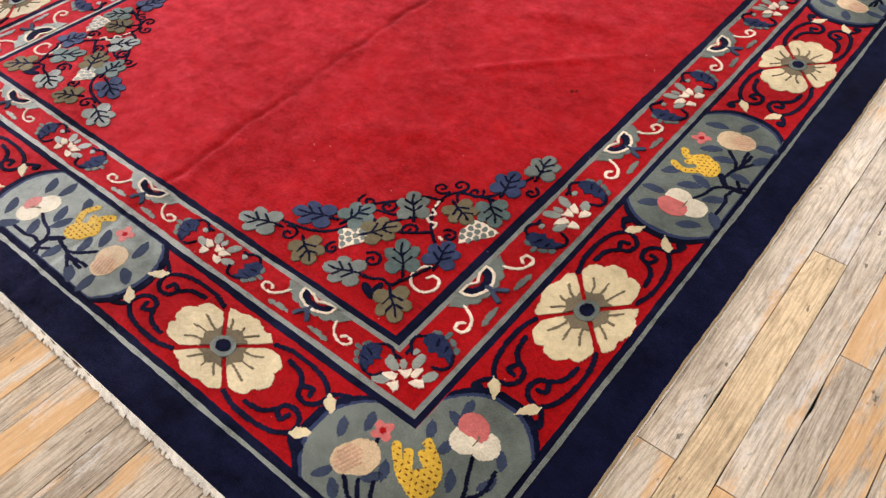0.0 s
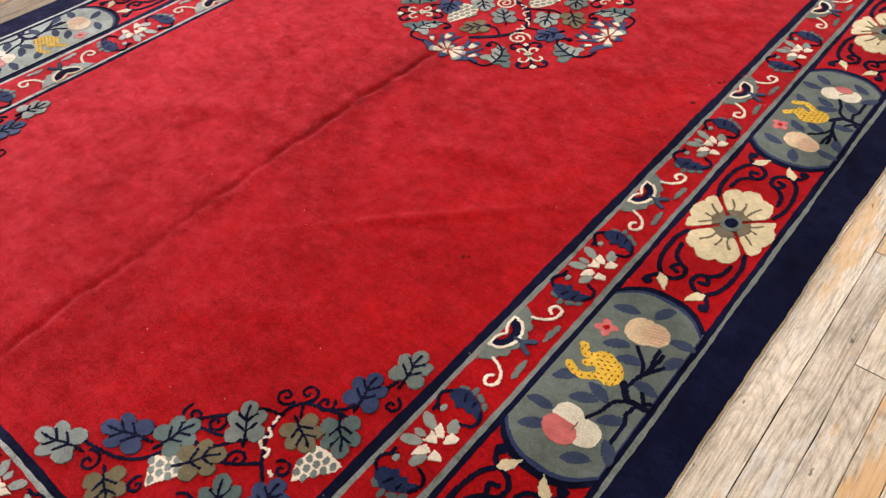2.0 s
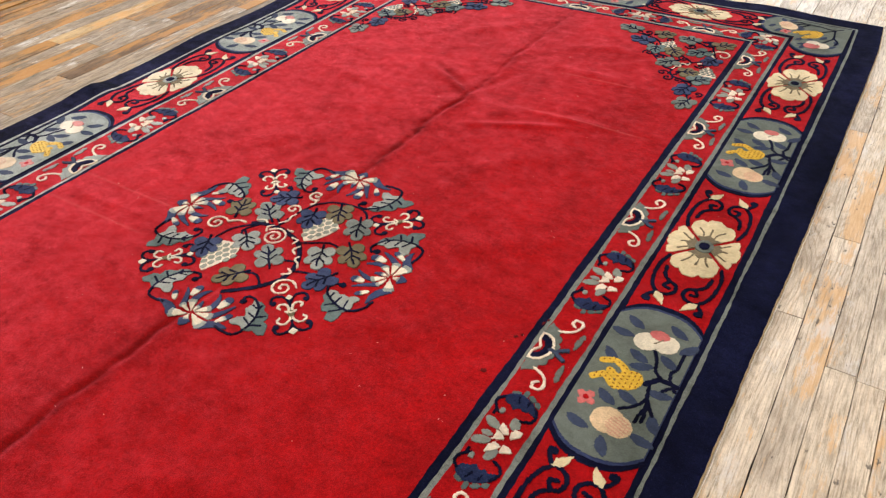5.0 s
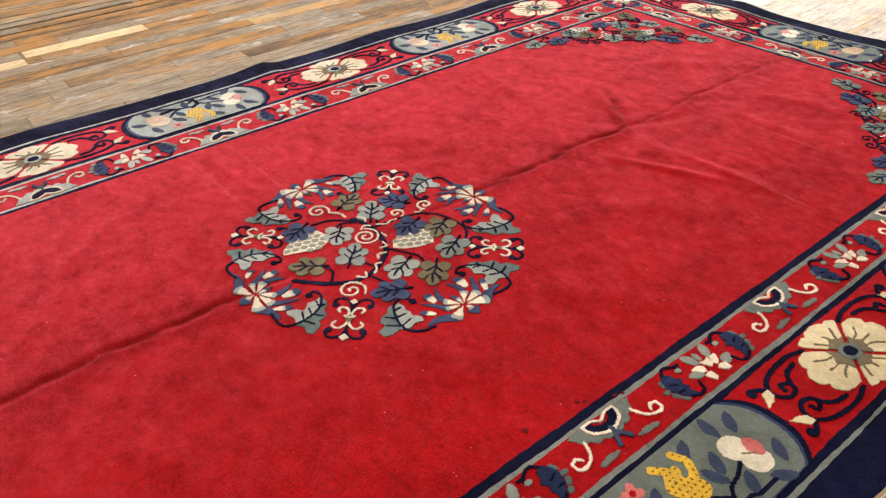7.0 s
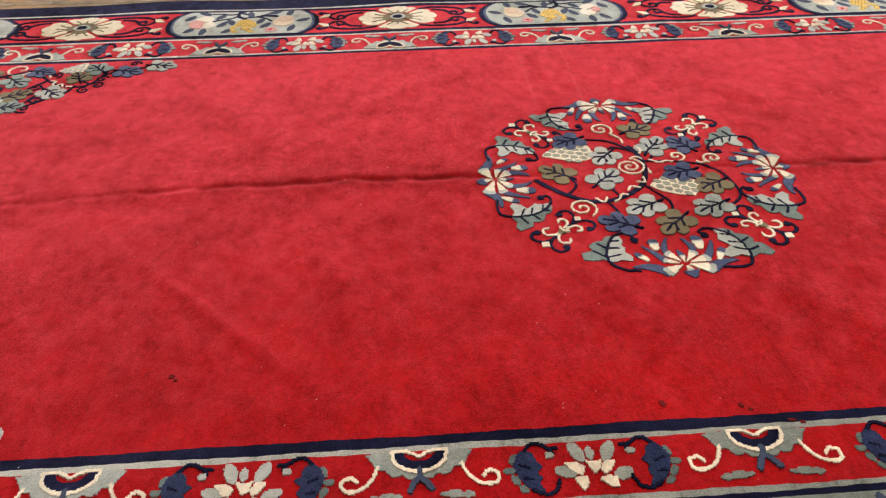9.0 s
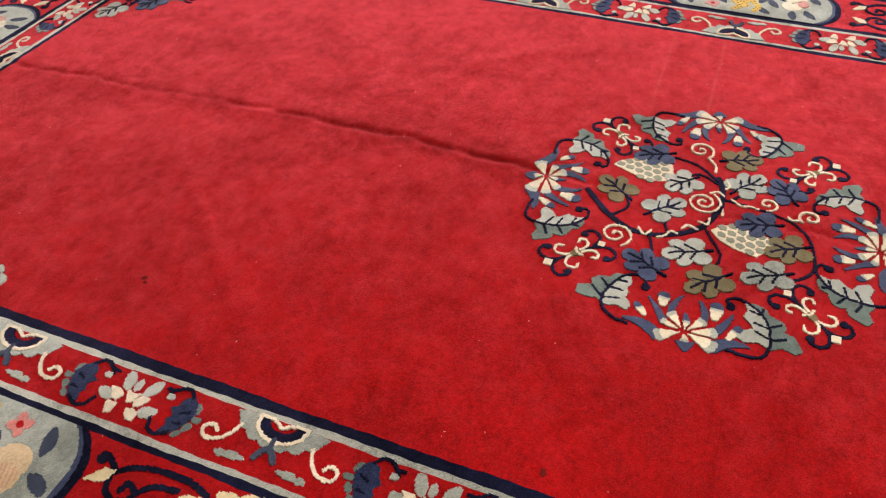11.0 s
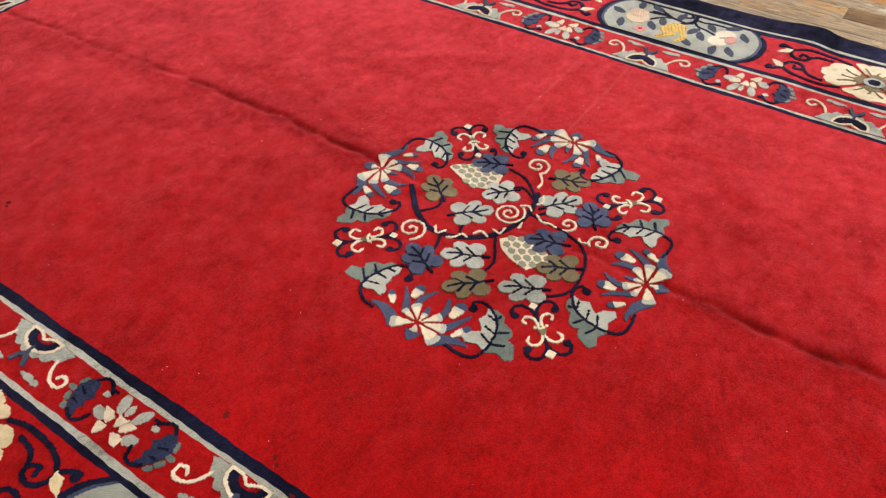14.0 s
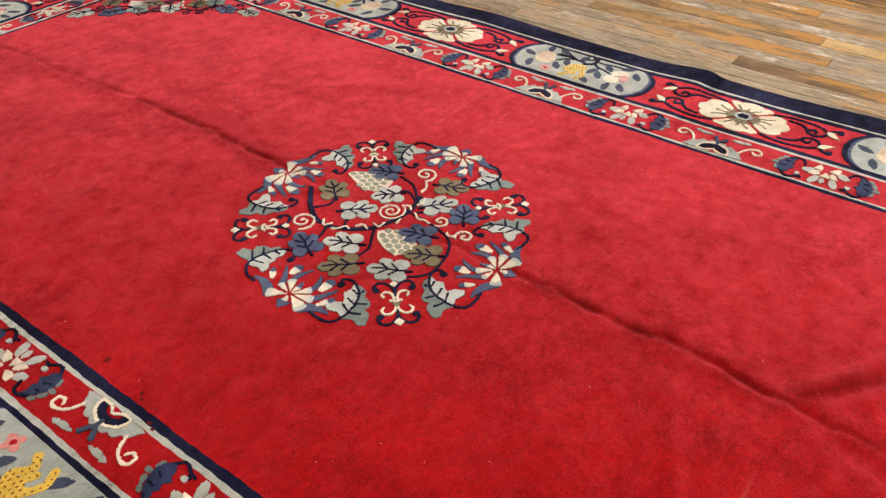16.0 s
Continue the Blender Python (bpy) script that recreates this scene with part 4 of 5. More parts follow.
def ring_flower(turn):
    """A fan of cream petals, each shading through grey into a slate dagger, with cream buds between."""
    f = MED.turned(0, 0, turn)
    f = f.turned(*{0: (0, 0), 90: (0.001, -0.024), 180: (0.004, -0.016), 270: (-0.008, -0.016)}[turn], 0)
    hs, hd = 0.387, 0.019
    # direction, half spread, length, then the dagger's point and width at its root
    fan = ((-61, 19, 0.062, (0.391, -0.106), 0.030), (-107, 14, 0.050, (0.314, -0.066), 0.017), (-141, 16, 0.056, (0.289, 0.003), 0.018), (177, 21, 0.030, (0.335, 0.014), 0.016),
           (140, 16, 0.056, (0.290, 0.036), 0.019), (106, 15, 0.066, (0.305, 0.107), 0.019), (69, 19, 0.070, (0.384, 0.145), 0.030), (12, 26, 0.028, (0.437, 0.028), 0.036))

    def blade_of(mid, half, r0, r1):
        def inside(s, d):
            r, a = np.hypot(s - hs, d - hd), np.degrees(np.arctan2(d - hd, s - hs))
            off = (a - mid + 180) % 360 - 180
            edge = r1 * (1 - 0.12 * np.abs(off / half) ** 3)
            return (np.abs(off) < half) & (r > r0) & (r < edge) & (r * np.radians(half - np.abs(off)) > 0.0026)
        return inside

    def taper(p0, p1, wide, bow):
        def inside(s, d):
            ux, uy = p1[0] - p0[0], p1[1] - p0[1]
            ln = math.hypot(ux, uy)
            t, v = ((s - p0[0]) * ux + (d - p0[1]) * uy) / ln ** 2, ((d - p0[1]) * ux - (s - p0[0]) * uy) / ln
            v = v - bow * 4 * t * (1 - t)
            return (t > 0) & (t < 1) & (np.abs(v) < wide / 2 * (1 - 0.80 * np.clip(t, 0, 1) ** 1.6))
        return inside
    box = (hs - 0.13, hs + 0.07, hd - 0.14, hd + 0.14)
    head = None
    for k, (mid, half, r, tip, wide) in enumerate(fan):
        root = (hs + 0.90 * r * math.cos(radians(mid)), hd + 0.90 * r * math.sin(radians(mid)))
        bow = (-0.010, -0.003, 0.006, 0, -0.007, -0.003, 0.010, 0)[k]
        leaf = weave("petal_tip" if head else "ring_flower", head or rug, SLATE, f, box, taper(root, tip, wide, bow), 1 + 0.03 * k, "" if head else "cream many-petalled flower with slate-blue tips and buds")
        head = head or leaf
        weave("petal_shade", head, PALE, f, box, blade_of(mid, half, 0.6 * r, r), 1.4)
        weave("petal", head, IVORY, f, box, blade_of(mid, half, 0.006, 0.80 * r), 1.7)
    for (s0, d0), (s1, d1), w in (((0.290, -0.035), (0.334, -0.033), 0.0125), ((0.340, -0.088), (0.371, -0.062), 0.0085), ((0.284, 0.075), (0.336, 0.072), 0.0140), ((0.335, 0.124), (0.380, 0.102), 0.0090)):
        g = f.turned(s0, d0, math.degrees(math.atan2(d1 - d0, s1 - s0)))
        ln = math.hypot(s1 - s0, d1 - d0)
        ovals("bud_tip", head, SLATE, g, [(0.28 * ln, 0, 0.28 * ln, w, 0)], 1.2)
        weave("bud_shade", head, PALE, g, (0.38 * ln, 0.60 * ln, -w, w), lambda u, v, w=w: np.abs(v) < w * 0.95, 1.4)
        weave("bud", head, IVORY, g, (0.48 * ln, ln, -w, w), lambda u, v, w=w, ln=ln: np.abs(v) < w * (1.45 - u / ln), 1.7)


def ring_scroll(turn):
    f = MED.turned(0, 0, turn).turned(0 if turn == 45 else -0.020, 0, 0)
    lines = []
    for q in (1, -1):
        lines += [curve([(0.404, 0), (0.422, q * 0.008), (0.433, q * 0.024), (0.430, q * 0.043), (0.412, q * 0.050), (0.403, q * 0.042)]), curve([(0.318, 0), (0.298, q * 0.008), (0.283, q * 0.024), (0.284, q * 0.043), (0.300, q * 0.051), (0.311, q * 0.043)])]
    lines += [np.array([(0.310, 0), (0.352, 0)]), np.array([(0.374, 0), (0.412, 0)])]
    cross = strokes("ring_scroll", rug, NAVY, f, lines, 0.0070, 1, "navy and pale scrolled cross with cream beads")
    for s, d in ((0.406, 0.044), (0.406, -0.044), (0.309, 0.045), (0.309, -0.045)):
        ovals("scroll_knob", cross, NAVY, f, [(s, d, 0.0088, 0.0088, 0)], 1.1)
    pale = []
    for q in (1, -1):
        pale += [curve([(0.368, q * 0.003), (0.385, q * 0.005), (0.397, q * 0.016), (0.397, q * 0.031), (0.385, q * 0.039), (0.374, q * 0.033)]), curve([(0.356, q * 0.003), (0.338, q * 0.005), (0.322, q * 0.012), (0.318, q * 0.026), (0.327, q * 0.034), (0.336, q * 0.029)])]
    strokes("pale_scroll", cross, IVORY, f, pale, 0.0056, 1.5)
    ovals("scroll_knot", cross, OLIVE, f, [(0.362, 0, 0.013, 0.0085, 0)], 1.8)
    strokes("scroll_tie", cross, IVORY, f, [curve([(0.352, -0.013), (0.358, 0.0), (0.352, 0.013)])], 0.0050, 2.2)
    for s, w in ((0.430, 0.0105), (0.292, 0.0085)):
        weave("bead", cross, IVORY, f, (s - 0.014, s + 0.014, -0.012, 0.012), lambda u, v, s=s, w=w: np.abs(u - s) + np.abs(v) < w * 1.25, 1.7)


def ring_leaf(turn, hand):
    """A broad toothed leaf beside a ring flower, pale on the side towards it, on a stalk that curls from the rim inward."""
    f = MED.turned(0, 0, turn)
    small = (turn, hand) in ((0, -1), (180, -1))
    k = 1.0 if small or (turn, hand) in ((90, -1), (0, 1)) else 0.95
    f = Frame(*f.o, (f.s[0] * k, f.s[1] * k), (f.d[0] * hand * k, f.d[1] * hand * k))
    if small:
        rim = [(0.357, 0.214), (0.332, 0.214), (0.323, 0.187), (0.303, 0.188), (0.291, 0.177), (0.287, 0.154), (0.271, 0.141), (0.272, 0.109), (0.294, 0.104), (0.306, 0.112), (0.320, 0.106), (0.335, 0.110), (0.353, 0.095), (0.370, 0.101), (0.362, 0.124), (0.371, 0.144), (0.357, 0.166), (0.362, 0.190)]
        line = [(0.290, 0.076), (0.270, 0.080), (0.261, 0.098), (0.268, 0.117), (0.287, 0.134), (0.320, 0.149), (0.353, 0.157), (0.380, 0.147), (0.400, 0.121), (0.404, 0.092)]
        veins = (((0.320, 0.149), (0.298, 0.168)), ((0.350, 0.157), (0.325, 0.184)), ((0.292, 0.136), (0.291, 0.115)), ((0.318, 0.148), (0.319, 0.120)), ((0.352, 0.156), (0.343, 0.122)))
    else:
        rim = [(0.260, 0.148), (0.266, 0.126), (0.284, 0.132), (0.306, 0.126), (0.318, 0.140), (0.330, 0.148), (0.343, 0.130), (0.364, 0.120), (0.374, 0.132), (0.365, 0.162), (0.377, 0.183), (0.363, 0.206), (0.371, 0.231), (0.360, 0.244), (0.342, 0.236), (0.326, 0.228), (0.320, 0.208), (0.304, 0.210), (0.291, 0.200), (0.283, 0.176), (0.269, 0.170)]
        line = [(0.284, 0.099), (0.268, 0.091), (0.257, 0.111), (0.270, 0.141), (0.293, 0.165), (0.322, 0.178), (0.354, 0.182), (0.380, 0.180), (0.402, 0.168), (0.408, 0.138), (0.404, 0.104)]
        veins = (((0.290, 0.162), (0.284, 0.138)), ((0.286, 0.160), (0.272, 0.162)), ((0.322, 0.178), (0.315, 0.148)), ((0.318, 0.178), (0.302, 0.200)), ((0.350, 0.181), (0.337, 0.151)), ((0.352, 0.183), (0.338, 0.212)))
    box = (0.25, 0.40, 0.09, 0.25)
    leaf = weave("ring_leaf", rug, TEAL, f, box, lambda s, d: polygon(s, d, rim), 1, "broad toothed grey-green leaf with navy veins")
    rib = curve(line)
    mid = line[2:-2]

    def pale(s, d):
        return polygon(s, d, rim) & (d < np.interp(s, [q[0] for q in mid], [q[1] for q in mid]))
    weave("pale_side", leaf, PALE, f, box, pale, 1.3)
    strokes("leaf_stalk", leaf, NAVY, f, [rib], 0.0058, 1.9)
    strands("leaf_vein", leaf, NAVY, f, [np.array(v) for v in veins], 0.0048, 1.7)
    ovals("stalk_knob", leaf, NAVY, f, [(line[0][0], line[0][1], 0.0105, 0.0095, 0)], 1.3)


for k in range(4):
    ring_flower(90 * k)
    ring_scroll(45 + 90 * k)
    ring_leaf(90 * k, 1)
    ring_leaf(90 * k, -1)

grapes("medallion_vine_fruit", MED, [(-0.108, -0.232), (-0.126, -0.222), (-0.156, -0.176), (-0.170, -0.120), (-0.156, -0.092), (-0.120, -0.084), (-0.084, -0.098), (-0.072, -0.136), (-0.086, -0.180)], rug, WHITE, GRAPE, 75, 1.22)
grapes("medallion_vine_fruit", MED, [(0.060, 0.030), (0.034, 0.052), (0.024, 0.090), (0.046, 0.160), (0.072, 0.168), (0.116, 0.134), (0.106, 0.090), (0.086, 0.050)], rug, WHITE, GRAPE, 60, 1.22)
trunk = strokes("medallion_vine", rug, NAVY, MED, [curve([(0.015, -0.268), (0.048, -0.238), (0.088, -0.198), (0.122, -0.135), (0.112, -0.066), (0.062, 0.004), (-0.012, 0.036), (-0.082, 0.040), (-0.140, 0.024)])], 0.0135, 1.0, "navy vine trunk with branches and white tendrils")
strands("branch", trunk, NAVY, MED, [curve([(-0.06, 0.040), (-0.055, 0.10), (-0.045, 0.16), (-0.02, 0.215), (0.03, 0.245), (0.09, 0.255), (0.135, 0.245), (0.175, 0.20)]), curve([(0.05, 0.012), (0.09, 0.035), (0.14, 0.06), (0.20, 0.05)]),
                                    curve([(0.11, -0.06), (0.06, -0.075), (0.02, -0.075)]), curve([(0.088, -0.198), (0.045, -0.165), (0.005, -0.175)]), curve([(-0.11, 0.036), (-0.14, -0.02), (-0.12, -0.05)]),
                                    curve([(-0.12, 0.03), (-0.175, -0.03), (-0.19, -0.09)]), curve([(-0.06, 0.06), (-0.10, 0.085), (-0.13, 0.09)]), curve([(0.12, -0.10), (0.17, -0.085), (0.20, -0.085)]), curve([(-0.1, 0.10), (-0.15, 0.15), (-0.14, 0.18)])], 0.0058, 1)
strands("white_tendril", trunk, WHITE, MED, [spiral(-0.034, 0.000, 0.042, 2.0, 150, -1), curve([(-0.075, 0.012), (-0.084, 0.028), (-0.072, 0.044)]), curve([(-0.066, 0.062), (-0.050, 0.085), (-0.054, 0.105), (-0.050, 0.125)]), spiral(-0.078, 0.143, 0.026, 1.2, 0, 1),
                                             spiral(0.149, -0.172, 0.040, 1.6, 30, 1), curve([(0.108, -0.128), (0.128, -0.110), (0.108, -0.098)]), curve([(0.128, -0.082), (0.116, -0.066), (0.096, -0.056), (0.100, -0.040)]), curve([(0.078, -0.034), (0.062, -0.022), (0.070, 0.000)]),
                                             curve([(0.040, 0.000), (0.044, 0.020), (0.020, 0.022)]), curve([(0.000, 0.048), (-0.020, 0.046)]),
                                             spiral(-0.242, -0.035, 0.036, 1.5, 40, 1), curve([(-0.215, -0.012), (-0.186, 0.010), (-0.160, 0.012)]), curve([(-0.140, 0.040), (-0.115, 0.052), (-0.10, 0.044)]),
                                             spiral(-0.058, 0.240, 0.028, 1.3, 320, -1), curve([(-0.046, 0.190), (-0.036, 0.200), (-0.044, 0.220)])], 0.0050, 1.7, "white curling tendril")
for k, (base, tip, mat) in enumerate((((-0.206, -0.095), (-0.158, -0.190), SLATE), ((0.016, -0.162), (-0.050, -0.249), OLIVE), ((-0.128, -0.025), (-0.055, -0.092), PALE), ((0.057, -0.121), (-0.023, -0.039), SAGE), ((-0.214, 0.020), (-0.252, 0.119), OLIVE),
                         ((-0.091, 0.058), (-0.184, 0.128), SAGE), ((-0.100, 0.208), (-0.183, 0.150), SLATE), ((-0.012, 0.180), (0.024, 0.078), SLATE), ((0.042, 0.243), (0.095, 0.150), OLIVE), ((0.142, 0.212), (0.196, 0.108), SAGE),
                         ((0.190, 0.087), (0.271, 0.003), OLIVE), ((0.130, 0.040), (0.178, -0.063), PALE), ((0.243, -0.044), (0.196, -0.142), SLATE))):
    vine_leaf("medallion_leaf", MED, base, tip, mat, 0.087, label="lobed leaf with navy veins", level=1.7 + 0.03 * k)

# old marks on the pile
MARK = wool("dark_mark", (0.105, 0.008, 0.008), 0.10, tint=(0.6, 0.1, 0.1))
for x, y, marks in ((0.790, -0.157, [(0, 0, 0.008, 0.006, 20)]), (0.806, -0.010, [(0, 0, 0.006, 0.004, 40), (0.010, 0.014, 0.005, 0.003, 70)]),
                    (0.846, 0.070, [(0, 0, 0.007, 0.003, 70), (0.006, 0.018, 0.005, 0.003, 40)]), (0.649, -1.102, [(0, 0, 0.005, 0.006, 30), (0.010, 0.010, 0.004, 0.003, 0)])):
    ovals("stain", rug, MARK, Frame(x, y), marks, 0.6, "small dark stain on the pile")

# ends and sides of the carpet


def fringe(y, out):
    """Short worn cotton fringe along one end."""
    rng = random.Random(7 if out < 0 else 8)
    me = bmesh.new()
    x, right = BASE[0] - SIDE_W[-1], BASE[1] + SIDE_E[-1]
    while x < right:
        w = rng.uniform(0.0045, 0.008)
        ln, lean = rng.uniform(0.008, 0.016), rng.uniform(-0.005, 0.005)
        z0 = float(drape(x, y)) - 0.004
        pts = [(x, y - out * 0.004, z0), (x + w, y - out * 0.004, z0), (x + w + lean, y + out * ln, FLOOR_Z + 0.003), (x + lean, y + out * ln, FLOOR_Z + 0.003)]
        up = [(a + 0.0, b, c + 0.004) for a, b, c in pts[:2]] + [(a, b - out * 0.002, c + 0.003) for a, b, c in pts[2:]]
        v = [me.verts.new(p) for p in pts + up]
        for q in ((4, 5, 6, 7), (0, 1, 5, 4), (1, 2, 6, 5), (2, 3, 7, 6), (3, 0, 4, 7)):
            me.faces.new([v[k] for k in q])
        x += w * rng.uniform(0.75, 1.05)
    for k in range(274):
        xa, xb = BASE[0] - SIDE_W[-1] + k * 0.01, BASE[0] - SIDE_W[-1] + (k + 1) * 0.01
        za, zb = (float(drape(v, y)) for v in (xa, xb))
        wa, wb = (0.009 + 0.003 * math.sin(v * 140) + 0.002 * math.sin(v * 47) for v in (xa, xb))
        me.faces.new([me.verts.new(q) for q in ((xa, y - out * 0.002, za + 0.002), (xb, y - out * 0.002, zb + 0.002), (xb, y + out * wb, zb - 0.007), (xa, y + out * wa, za - 0.007))])
        me.faces.new([me.verts.new(q) for q in ((xa, y + out * wa, za - 0.007), (xb, y + out * wb, zb - 0.007), (xb, y + out * wb, zb - 0.014), (xa, y + out * wa, za - 0.014))])
    data = bpy.data.meshes.new("fringe")
    me.to_mesh(data)
    me.free()
    data.materials.append(COTTON)
    tagged(hang("fringe", data, rug, "short worn cream cotton fringe"), kind="stuff")


fringe(BASE[2] - 0.222, -1)
fringe(BASE[3] + 0.222, 1)


def lint():
    """Specks of pale lint on the pile."""
    rng = random.Random(5)
    verts, faces = [], []
    for _ in range(240):
        x, y, a, r = rng.uniform(-1.3, 1.25), rng.uniform(-2.4, 2.5), rng.uniform(0, 6.3), rng.uniform(0.0005, 0.0011)
        z = float(drape(x, y)) + 0.0045
        k = len(verts)
        for b in range(4):
            w = r * (1.9 if b % 2 else 0.8)
            verts.append((x + w * math.cos(a + b * math.pi / 2), y + w * math.sin(a + b * math.pi / 2), z - 0.0015))
        verts.append((x, y, z))
        faces += [(k + b, k + (b + 1) % 4, k + 4) for b in range(4)]
    tagged(new("lint", mesh_of("lint", verts, faces, IVORY)), "tiny pale specks of lint lying on the carpet", "lint", kind="stuff")


lint()


def loose_threads():
    """Short frayed ends along the east side."""
    rng = random.Random(21)
    for _ in range(16):
        y, x = rng.uniform(-2.4, 2.3), BASE[1] + SIDE_E[-1]
        pts = [(x + 0.002, y, FLOOR_Z + 0.009)]
        for k in range(5):
            px, py, pz = pts[-1]
            pts.append((px + rng.uniform(0.001, 0.004), py + rng.uniform(-0.004, 0.004), max(FLOOR_Z + 0.002, pz - 0.002)))
        verts, faces = [], []
        for px, py, pz in pts:
            verts += [(px, py - 0.0007, pz), (px, py + 0.0007, pz), (px, py, pz + 0.0012)]
        for k in range(5):
            a = 3 * k
            faces += [(a, a + 3, a + 5, a + 2), (a + 2, a + 5, a + 4, a + 1), (a + 1, a + 4, a + 3, a)]
        hang("loose_thread", mesh_of("loose_thread", verts, faces, COTTON), rug, "frayed tan thread end")


loose_threads()

# ---- floor ----


def wood(name, tones, orange, grey, rough=0.62, rings=0.35, stain=(0.60, 0.345, 0.125), worn_grain=0.0):
    """Old strip flooring: each board its own tone, grain and growth rings along it, orange remains of stain, chalky paint remains, dark marks."""
    m, n, l, p = material(name)
    info = n.new("ShaderNodeObjectInfo")
    geo = n.new("ShaderNodeNewGeometry")
    own = maths(n, l, "FRACT", maths(n, l, "ADD", info.outputs["Random"], geo.outputs["Random Per Island"]))
    co = n.new("ShaderNodeTexCoord").outputs["Object"]
    shift = n.new("ShaderNodeVectorMath")
    shift.operation = "MULTIPLY_ADD"
    l.new(own, shift.inputs[0])
    shift.inputs[1].default_value = (3.1, 37.0, 5.0)
    l.new(co, shift.inputs[2])
    v = shift.outputs[0]
    col = ramp(n, l, own, *tones)
    growth = noise_node(n, l, v, 2.0, 1.5, 0.45, (4.2, 0.55, 1))
    turns = maths(n, l, "MULTIPLY_ADD", noise_node(n, l, v, 30, 3, 0.6, (1, 0.2, 1)), 1.6, maths(n, l, "MULTIPLY", growth, 190.0))
    ring = ramp(n, l, maths(n, l, "MULTIPLY_ADD", maths(n, l, "SINE", turns), 0.5, 0.5), (0.0, (0.60, 0.52, 0.41)), (0.36, (1.0, 1.0, 1.0)), (1.0, (1.06, 1.06, 1.06)))
    fine = noise_node(n, l, v, 95, 5, 0.72, (2.2, 0.11, 1))
    coarse = noise_node(n, l, v, 16, 5, 0.7, (2.6, 0.22, 1))
    blotch = noise_node(n, l, v, 7.5, 8, 0.70, (1.3, 0.26, 1))
    worn = noise_node(n, l, v, 5.0, 9, 0.76, (1.3, 0.55, 1))
    chalk = noise_node(n, l, v, 8.0, 9, 0.78, (1.3, 0.35, 1))
    pits = noise_node(n, l, v, 42, 3, 0.6, (1.0, 0.45, 1))
    specks = noise_node(n, l, v, 150, 3, 0.7)
    col = mix(n, l, col, ramp(n, l, fine, (0.34, tuple(v * (1 - 0.6 * worn_grain) for v in (0.60, 0.57, 0.52))), (0.5, (0.98, 0.98, 0.98)), (0.66, (1.12 + 0.25 * worn_grain,) * 3)), 1.0, "MULTIPLY")
    col = mix(n, l, col, ramp(n, l, coarse, (0.34, (0.87, 0.86, 0.85)), (0.66, (1.07, 1.07, 1.07))), 1.0, "MULTIPLY")
    col = mix(n, l, col, ring, rings, "MULTIPLY")
    col = mix(n, l, col, ramp(n, l, worn, (0.38, (0.70, 0.68, 0.67)), (0.53, (1.0, 1.0, 1.0)), (0.66, (1.14, 1.14, 1.14))), 1.0, "MULTIPLY")
    col = mix(n, l, col, ramp(n, l, specks, (0.34, (0.90, 0.895, 0.89)), (0.66, (1.07, 1.07, 1.07))), 1.0, "MULTIPLY")
    faded = mix(n, l, col, stain, 0.66)
    strong = maths(n, l, "MULTIPLY_ADD", fine, 0.16, -0.08)
    col = mix(n, l, col, faded, ramp(n, l, maths(n, l, "ADD", blotch, strong), (0.585 - orange * 0.06, (0, 0, 0)), (0.630 - orange * 0.05, (1, 1, 1))))
    col = mix(n, l, col, (0.62, 0.60, 0.57), ramp(n, l, maths(n, l, "ADD", chalk, strong), (0.60 - grey * 0.06, (0, 0, 0)), (0.66 - grey * 0.04, (0.62, 0.62, 0.62))))
    col = mix(n, l, col, (0.055, 0.042, 0.032), ramp(n, l, pits, (0.675, (0, 0, 0)), (0.72, (0.8, 0.8, 0.8))))
    l.new(col, p.inputs["Base Color"])
    l.new(ramp(n, l, worn, (0.35, (rough + 0.2,) * 3), (0.65, (rough - 0.06,) * 3)), p.inputs["Roughness"])
    p.inputs["Specular IOR Level"].default_value = 0.45
    bump = n.new("ShaderNodeBump")
    bump.inputs["Strength"].default_value, bump.inputs["Distance"].default_value = 0.5, 0.0016
    l.new(maths(n, l, "ADD", maths(n, l, "ADD", fine, ring), maths(n, l, "MULTIPLY", chalk, 0.6)), bump.inputs["Height"])
    l.new(bump.outputs["Normal"], p.inputs["Normal"])
    return m


OLD = wood("old_floorboard", ((0.0, (0.56, 0.488, 0.385)), (0.3, (0.64, 0.560, 0.445)), (0.5, (0.54, 0.465, 0.362)), (0.75, (0.66, 0.575, 0.455)), (1.0, (0.59, 0.500, 0.372))), 0.55, 0.9, 0.55, 0.36, worn_grain=0.2)
DULL = wood("dull_floorboard", ((0.0, (0.44, 0.372, 0.285)), (0.3, (0.53, 0.455, 0.352)), (0.5, (0.40, 0.335, 0.250)), (0.75, (0.54, 0.462, 0.358)), (1.0, (0.47, 0.385, 0.272))), 0.7, 0.45, 0.55, 0.36, worn_grain=0.3)
WORN = wood("weathered_floorboard", ((0.0, (0.205, 0.160, 0.110)), (0.25, (0.285, 0.234, 0.172)), (0.45, (0.180, 0.136, 0.090)), (0.7, (0.305, 0.252, 0.188)), (1.0, (0.245, 0.175, 0.100))), 0.75, 0.3, 0.55, 0.5, (0.38, 0.200, 0.062), 0.8)
RUSTY = wood("rusty_floorboard", ((0.0, (0.52, 0.45, 0.35)), (0.5, (0.60, 0.52, 0.41)), (1.0, (0.50, 0.42, 0.31))), 2.1, 0.6, 0.55, 0.45, (0.62, 0.335, 0.100))
